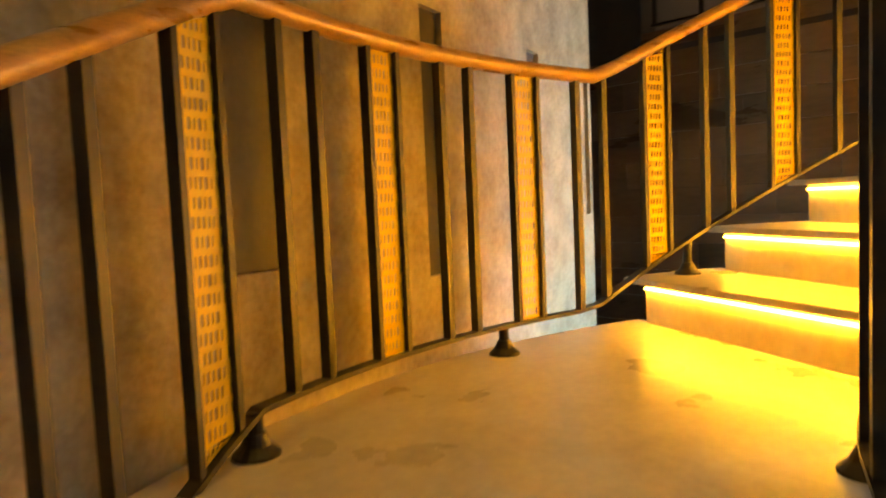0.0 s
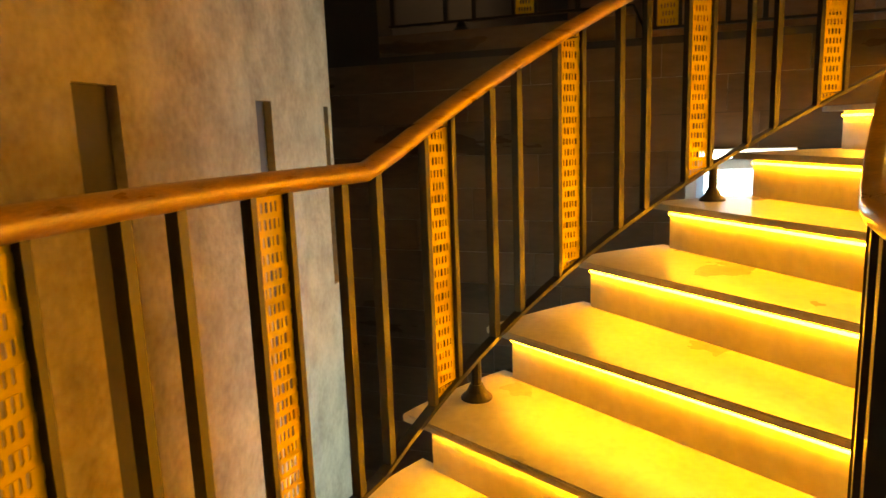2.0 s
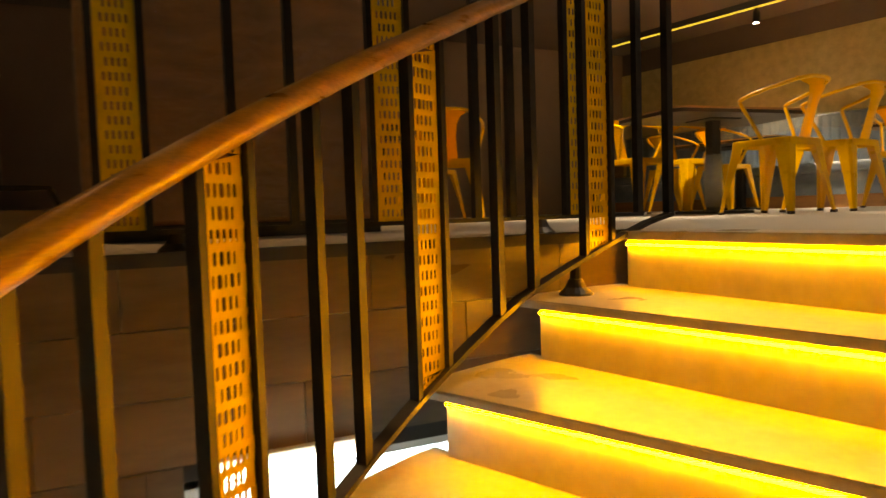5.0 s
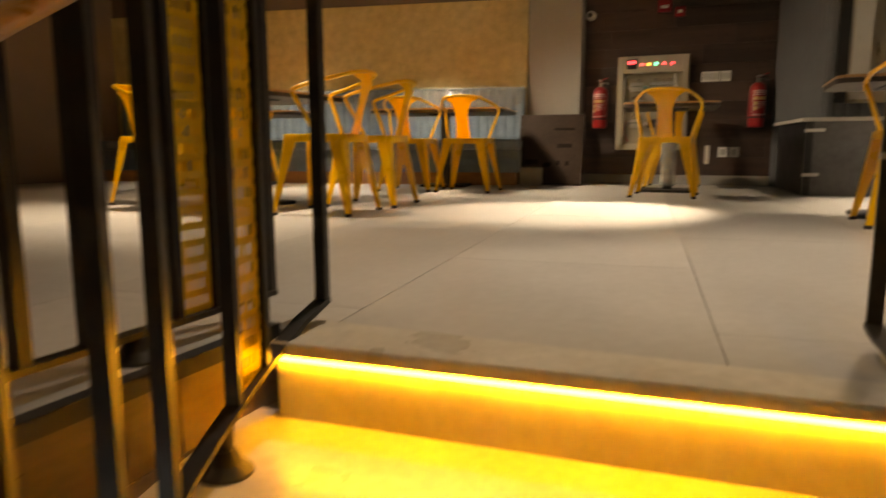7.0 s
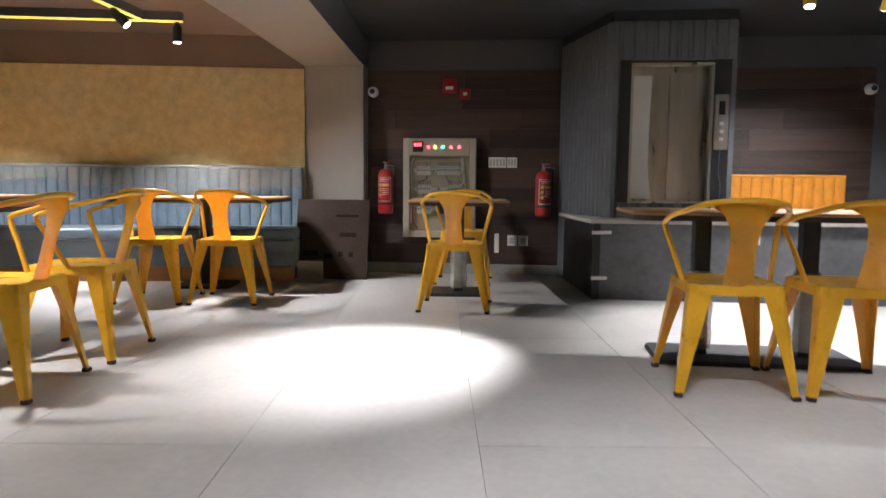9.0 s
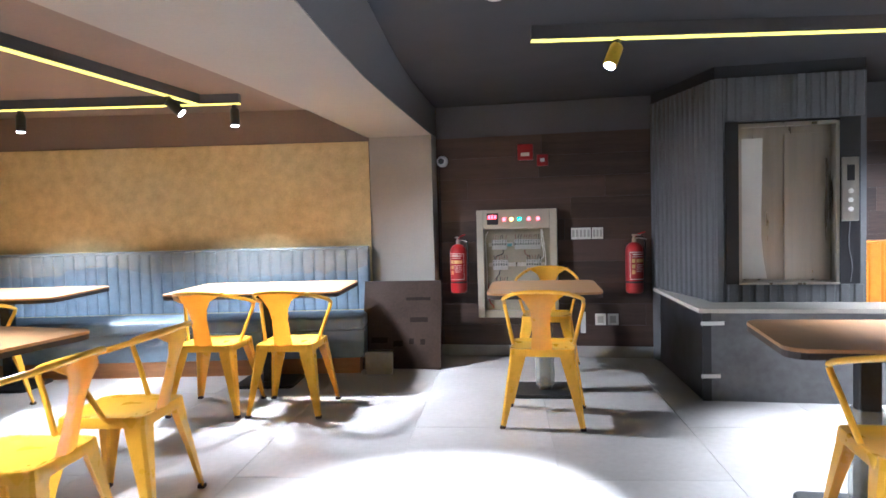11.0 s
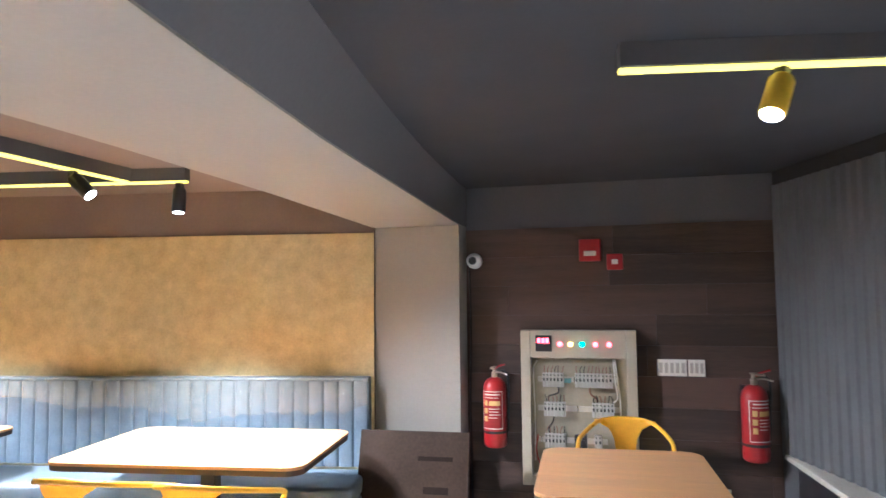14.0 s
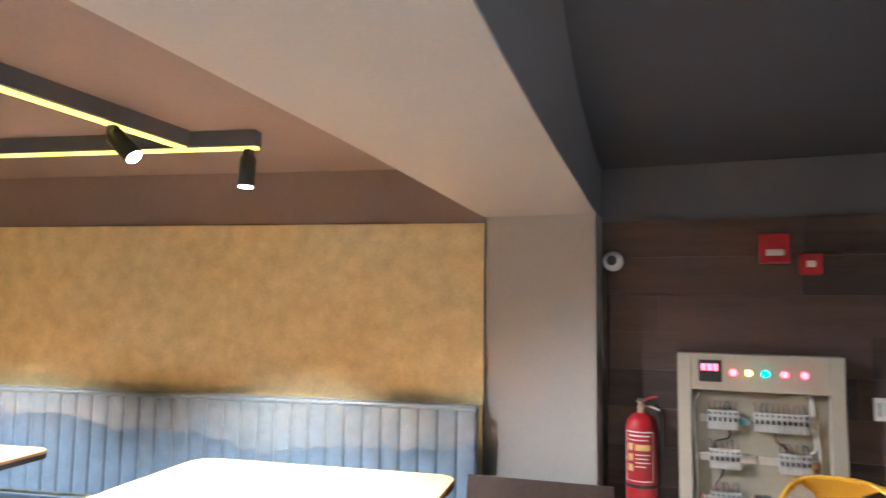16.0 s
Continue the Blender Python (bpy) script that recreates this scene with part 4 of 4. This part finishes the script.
def extinguisher(x, z, y=YW):
    t = thing("fire_extinguisher", "red wall-hung fire extinguisher with a printed label", "fire extinguisher", (x, y - 0.085, z), group="fire extinguishers")
    part("cylinder", lathe([(0.06, 0), (0.072, 0.012), (0.074, 0.03), (0.074, 0.36), (0.066, 0.395), (0.045, 0.42), (0.022, 0.43)], 24), M_RED, t, smooth=True)
    part("valve", lathe([(0.018, 0.428), (0.018, 0.46), (0.012, 0.47), (0.012, 0.49)], 12), M_STEELBRUSH, t)
    part("lever", box(-0.012, 0.012, -0.09, 0.02, 0.487, 0.497, 0.002), M_STEELBRUSH, t)
    part("hose", tube(smooth_line([(0.02, 0, 0.46), (0.07, -0.02, 0.47), (0.092, -0.02, 0.40), (0.088, -0.01, 0.2), (0.082, 0, 0.1)], 6), 0.008, 8), M_BLACK, t)
    bm = bmesh.new()
    for z0, z1, a0, a1 in ((0.112, 0.355, 207, 323),):
        pts = [(0.0755 * math.cos(radians(a0 + (a1 - a0) * i / 10)), 0.0755 * math.sin(radians(a0 + (a1 - a0) * i / 10))) for i in range(11)]
        va = [bm.verts.new((*p, z0)) for p in pts]
        vb = [bm.verts.new((*p, z1)) for p in pts]
        for i in range(10):
            bm.faces.new((va[i], va[i + 1], vb[i + 1], vb[i]))
    lab = part("label", bm, M_LABEL, t, "red printed label with a white border")
    def on_can(a0, a1, z0, z1, r=0.0762):
        bm = bmesh.new()
        n = 8
        va = [bm.verts.new((r * math.cos(radians(a0 + (a1 - a0) * i / n)), r * math.sin(radians(a0 + (a1 - a0) * i / n)), z0)) for i in range(n + 1)]
        vb = [bm.verts.new((v.co.x, v.co.y, z1)) for v in va]
        for i in range(n):
            bm.faces.new((va[i], va[i + 1], vb[i + 1], vb[i]))
        return bm
    for z0, z1 in ((0.118, 0.123), (0.345, 0.350)):
        part("label_border", on_can(212, 318, z0, z1), M_WHITE, lab)
    for a0, a1 in ((210, 213), (317, 320)):
        part("label_border", on_can(a0, a1, 0.118, 0.350), M_WHITE, lab)
    for i in range(3):
        part("label_mark", on_can(224, 244, 0.165 + 0.048 * i, 0.197 + 0.048 * i), M_STICKER, lab)
    part("label_mark", on_can(252, 306, 0.262, 0.290), M_STICKER, lab)
    for i, (a0, a1) in enumerate(((228, 305), (224, 300), (252, 304), (252, 298), (252, 306), (252, 290))):
        part("label_bar", on_can(a0, a1, (0.326, 0.308, 0.240, 0.222, 0.204, 0.186)[i], (0.333, 0.312, 0.244, 0.226, 0.208, 0.190)[i]), M_WHITE, lab)
    part("black_band", lathe([(0.0748, 0.088), (0.0748, 0.104)], 24), M_BLACK, t, "black band round the cylinder")
    part("grip", tube(smooth_line([(0.0, 0.0, 0.475), (0.03, -0.03, 0.50), (0.075, -0.05, 0.515)], 5), 0.006, 8), M_RED, t)
    part("grip", tube(smooth_line([(0.0, 0.0, 0.462), (0.04, -0.03, 0.465), (0.09, -0.05, 0.452)], 5), 0.005, 8), M_STEELBRUSH, t)
    part("bracket", box(-0.03, 0.03, 0.06, 0.085, 0.2, 0.42, 0.003), M_BLACK, t)
    return t


extinguisher(-0.865, 0.585)
second = extinguisher(0.645, 0.575)
second.matrix_world = pose(0.645, YW - 0.085, 0.575, 0, 0, 28)


def plate(name, label, cat, x0, x1, z0, z1, n, mat_key=M_WHITE, key=M_BREAKER):
    t = thing(name, label, cat)
    part("plate", box(x0, x1, YW - 0.012, YW, z0, z1, 0.003), mat_key, t)
    w = (x1 - x0 - 0.01) / n
    for i in range(n):
        part("rocker", box(x0 + 0.005 + w * i + w * 0.2, x0 + 0.005 + w * i + w * 0.8, YW - 0.015, YW - 0.0122, z0 + 0.02, z1 - 0.02), key, t)


plate("switch_plate", "white multi-gang wall switch plate", "switch", 0.122, 0.292, 1.035, 1.135, 5)
plate("switch_plate", "small white wall switch plate", "switch", 0.300, 0.395, 1.035, 1.135, 3)
plate("socket_plate", "white wall power socket", "socket", 0.315, 0.408, 0.285, 0.385, 1)
plate("socket_plate", "white wall power socket", "socket", 0.420, 0.513, 0.285, 0.385, 1)
plate("socket_plate", "narrow white upright trunking end", "socket", 0.190, 0.235, 0.215, 0.40, 1, key=M_WHITE)


def sounder(x0, x1, z0, z1, label):
    t = thing("fire_alarm", label, "fire alarm", group="fire alarms")
    part("housing", box(x0, x1, YW - 0.05, YW, z0, z1, 0.008), M_RED, t)
    part("lens", box(x0 + 0.03, x1 - 0.03, YW - 0.058, YW - 0.0505, z0 + 0.035, z0 + 0.065, 0.003), M_WHITE, t)


sounder(-0.325, -0.19, 1.735, 1.875, "red fire alarm sounder on the plank wall")
sounder(-0.158, -0.06, 1.68, 1.78, "small red fire alarm call box on the plank wall")


def cctv(x, z, y=YW):
    t = thing("dome_camera", "white dome security camera on the wall", "camera", (x, y, z))
    for nm, o, m in (("base", [(0.050, 0), (0.050, 0.02), (0.046, 0.035)], M_WHITE), ("dome", [(0.05, 0.034), (0.045, 0.058), (0.03, 0.072), (0.012, 0.078)], M_WHITE), ("lens", [(0.026, 0.076), (0.024, 0.086), (0.01, 0.089)], M_BLACK)):
        ob = part(nm, lathe(o, 20), m, t, smooth=True)
        ob.matrix_local = pose(0, 0, 0, 90)


cctv(-1.0, 1.755)
cctv(3.55, 1.76)
cable = thing("cable", "thin dark cable running down beside the column", "cable")
part("cord", tube(smooth_line([(-1.035, YW - 0.012, 1.70), (-1.03, YW - 0.014, 1.3), (-1.04, YW - 0.012, 0.8), (-1.03, YW - 0.012, 0.1)], 6), 0.005, 6), M_BLACK, cable)

board = thing("brown_board", "glossy dark brown board leaning on the column", "board", (-1.28, 7.79, 0), 4)
bm = box(-0.335, 0.335, -0.012, 0.012, 0.0, 0.745, 0.003)
ob = part("sheet", bm, M_BOARD, board)
ob.matrix_local = pose(0, 0.0, 0.004, -16)
for x0, x1, z0, z1 in ((-0.26, -0.12, 0.215, 0.262), (-0.07, 0.01, 0.185, 0.232), (0.065, 0.105, 0.205, 0.252), (0.16, 0.20, 0.20, 0.247), (0.07, 0.22, 0.39, 0.43), (0.03, 0.24, 0.575, 0.60)):
    part("printed_mark", box(x0, x1, -0.0135, -0.0122, z0, z1), M_MARK, ob)
carton = thing("carton", "flat carton wrapped in cloudy plastic before the board", "carton", (-1.42, 7.60, 0), 6)
part("box", box(-0.10, 0.12, -0.025, 0.025, 0.0, 0.18, 0.005), M_CARD, carton)
part("plastic_wrap", box(-0.125, 0.13, -0.032, 0.032, 0.0, 0.2, 0.012), M_FILM, carton)

# ---- ceiling fittings ----
smoke = thing("smoke_detector", "white round ceiling smoke detector", "smoke detector", (-0.135, 5.32, CEIL), 0)
ob = part("base", lathe([(0.062, 0), (0.062, -0.028), (0.056, -0.034)], 28), M_WHITE, smoke, smooth=True)
ob = part("head", lathe([(0.044, -0.034), (0.040, -0.05), (0.028, -0.056)], 24), M_WHITE, smoke, smooth=True)
for a in range(0, 360, 30):
    part("vent", box(-0.004, 0.004, -0.0445, -0.04, -0.046, -0.037), M_BLACK, smoke).matrix_local = pose(0, 0, 0, 0, 0, a)


def track(p, q, label, z=CEIL):
    t = thing("light_track", label, "light track")
    p, q = Vector(p), Vector(q)
    d = (q - p).normalized()
    n = Vector((-d.y, d.x))
    def bar(w, z0, z1):
        return prism([tuple(p - n * w), tuple(q - n * w), tuple(q + n * w), tuple(p + n * w)], z0, z1)
    part("box_section", bar(0.030, z - 0.068, z), M_GREY, t)
    part("yellow_strip", bar(0.014, z - 0.079, z - 0.0685), M_TRACKGLOW, t, "yellow strip under the track, its reflected light given as glow")
    return t


def spot_head(x, y, tilt, turn, label="black cylindrical track spotlight", z=CEIL - 0.079, body=None):
    t = thing("track_spotlight", label, "spotlight", (x, y, z), turn, group="track spotlights")
    part("stem", box(-0.016, 0.016, -0.016, 0.016, -0.032, 0.0), M_BLACK, t)
    ob = part("body", lathe([(0.03, 0.0), (0.036, -0.012), (0.036, -0.125), (0.032, -0.13)], 20), body or M_BLACK, t, smooth=True)
    ob.matrix_local = pose(0, 0, -0.032, tilt)
    part("lens", lathe([(0.029, -0.1305), (0.027, -0.133)], 20), M_LAMP, ob)
    bpy.context.view_layer.update()
    m = ob.matrix_world
    return m @ Vector((0, 0, -0.15)), m @ Vector((0, 0, -1.0))


track((-0.03, 6.0), (3.4, 6.65), "dark track section with a yellow strip over the dining room")
track((-2.33, 7.20), (-6.0, 6.51), "dark track section with a yellow strip over the bench")
track((-2.64, 7.10), (-2.62, 3.0), "dark cross track section with a yellow strip")
# The third, sixth and seventh spots are unseen additions that brighten the room.
SPOTS = ((0.41, 6.085, -31, -39, M_YELLOW, 1450, 45), (-2.37, 7.19, -3, 0, M_BLACK, 640, 100), (-4.0, 6.89, -3, 0, M_BLACK, 520, 100), (-2.625, 6.72, 46, -80, M_BLACK, 540, 92), (2.2, 6.423, -14, -8, M_YELLOW, 760, 84), (2.75, 6.527, 36, 0, M_YELLOW, 400, 90), (-2.62, 4.4, -6, 20, M_BLACK, 600, 95))
for x, y, tilt, turn, bodym, watts, cone in SPOTS:
    a, b = spot_head(x, y, tilt, turn, body=bodym)
    spot(a, b, watts, cone, 1.0 if cone > 89 else 0.8)


# Unseen fixtures, added to brighten the stair, gallery and dining room.
def downlight(x, y, watts, colour, cone=120):
    t = thing("ceiling_downlight", "small round ceiling downlight, an unseen fixture added as fill", "downlight", (x, y, CEIL), group="ceiling downlights")
    part("trim", lathe([(0.055, 0), (0.055, -0.006), (0.042, -0.010)], 20), M_BLACK, t)
    part("lens", lathe([(0.040, -0.0105), (0.038, -0.012)], 20), M_LAMP, t)
    spot((x, y, CEIL - 0.02), (x, y, 0), watts, cone, 0.8, colour)


for x, y, w, c, k in ((2.7, 0.55, 95, (1.0, 0.56, 0.07), 120), (0.95, 1.45, 65, (1.0, 0.58, 0.06), 86), (-1.9, 0.3, 150, (1.0, 0.62, 0.30), 110), (1.0, 3.6, 250, (1.0, 0.88, 0.76), 92), (-0.3, 2.9, 165, (1.0, 0.88, 0.76), 92), (-4.4, 2.6, 250, (1.0, 0.75, 0.5), 120), (3.4, 4.6, 420, (1.0, 0.88, 0.76), 110)):
    downlight(x, y, w, c, k)

# wrapped booth back on the gallery, tube light over the street window
booth = thing("booth_back", "tall orange-brown booth back wrapped in clear plastic", "booth", (-1.66, 1.09, 0))
part("back_panel", box(-0.09, 0.09, -0.59, 0.59, 0.06, 1.12, 0.015), M_PLINTH, booth)
part("plinth", box(-0.07, 0.07, -0.57, 0.57, 0.0, 0.06), M_BLACK, booth)
bm = bmesh.new()
rnd = random.Random(12)
grid = [[bm.verts.new((0.10 + rnd.uniform(0, 0.018), -0.6 + 1.2 * i / 24, 0.08 + 1.05 * j / 20)) for j in range(21)] for i in range(25)]
for i in range(24):
    for j in range(20):
        bm.faces.new((grid[i][j], grid[i + 1][j], grid[i + 1][j + 1], grid[i][j + 1]))
part("plastic_wrap", bm, M_FILM, booth, "crumpled clear plastic wrap", smooth=True)

tl = thing("tube_light", "short bright white tube light over the street window", "tube light", (WELL_X, 0.98, G_TOP + 0.03))
part("batten", box(0.0, 0.03, -0.2, 0.2, -0.02, 0.02, 0.004), M_WHITE, tl)
part("tube", tube([(0.045, -0.19, -0.01), (0.045, 0.19, -0.01)], 0.013, 10), M_TUBE, tl)


# ---- pieces of floors and walls ----
def shared(name, bm, material):
    return finish(name, bm, material)


TA = radians(6.3)
td = Vector((-math.sin(TA), math.cos(TA)))
tn = Vector((math.cos(TA), math.sin(TA)))
origin = Vector((0.445, 2.402))
TW, TL = 0.80, 1.60
for i in range(-10, 8):
    for j in range(-6, 6):
        o = origin + tn * (i * TW) + td * (j * TL + (0.8 if i % 2 else 0.0))
        g = 0.0012
        quad = [tuple(o + tn * a + td * b) for a, b in ((g, g), (TW - g, g), (TW - g, TL - g), (g, TL - g))]
        for region in (((0, -1, -(WELL_Y1 + 0.061)), (0, 1, Y1), (1, 0, X1), (-1, 0, -X0)), ((0, 1, WELL_Y1 + 0.060), (0, -1, -Y0), (1, 0, WELL_X), (-1, 0, -X0))):
            poly = quad
            for a, b, c in region:
                poly = clip(poly, a, b, c) if len(poly) > 2 else []
            if len(poly) > 2:
                part("tile", prism(poly, -0.012, 0.0), M_FLOOR, floor)

# plank cladding of the north wall
wall_north = bpy.data.objects["wall_north"]
rnd = random.Random(3)
PH, PL = 0.20, 1.20
for r in range(10):
    z0 = 0.10 + r * 0.186
    z1 = z0 + 0.1845
    x = -1.06 - rnd.uniform(0, 1.1)
    while x < 3.6:
        a, b = max(x, -1.059), min(x + PL - 0.0015, 3.6)
        if b - a > 0.02 and not (a > 0.85 and b < 1.95):
            part("plank", box(a, b, BACK_Y, BACK_Y + 0.012, z0, z1), M_PLANK, wall_north)
        x += PL
structure("baseboard", box(-1.06, 0.80, BACK_Y - 0.012, BACK_Y + 0.012, 0.0, 0.098), M_SKIRT, "pale tile skirting along the plank wall")

# dark tiles of the stair-well wall
for r in range(15):
    z0 = LOW + 0.02 + r * 0.165
    z1 = z0 + 0.163
    if z1 > -0.01:
        z1 = -0.013
    y = -1.35 - rnd.uniform(0, 0.5)
    while y < 3.3:
        a, b = max(y, -1.35), min(y + 0.598, 3.3)
        spans = [(a, b)]
        if z0 < G_TOP:
            spans = [(a, min(b, G_Y0))]
        for a, b in spans:
            if b - a > 0.02 and z1 - z0 > 0.02:
                part("tile", box(WELL_X - 0.012, WELL_X + rnd.uniform(-0.0015, 0.0), a, b, z0, min(z1, max(G_TOP, z0 + 0.02)) if (z0 < G_TOP < z1 and b > G_Y0) else z1), M_DARKTILE, wall_well)
        y += 0.60
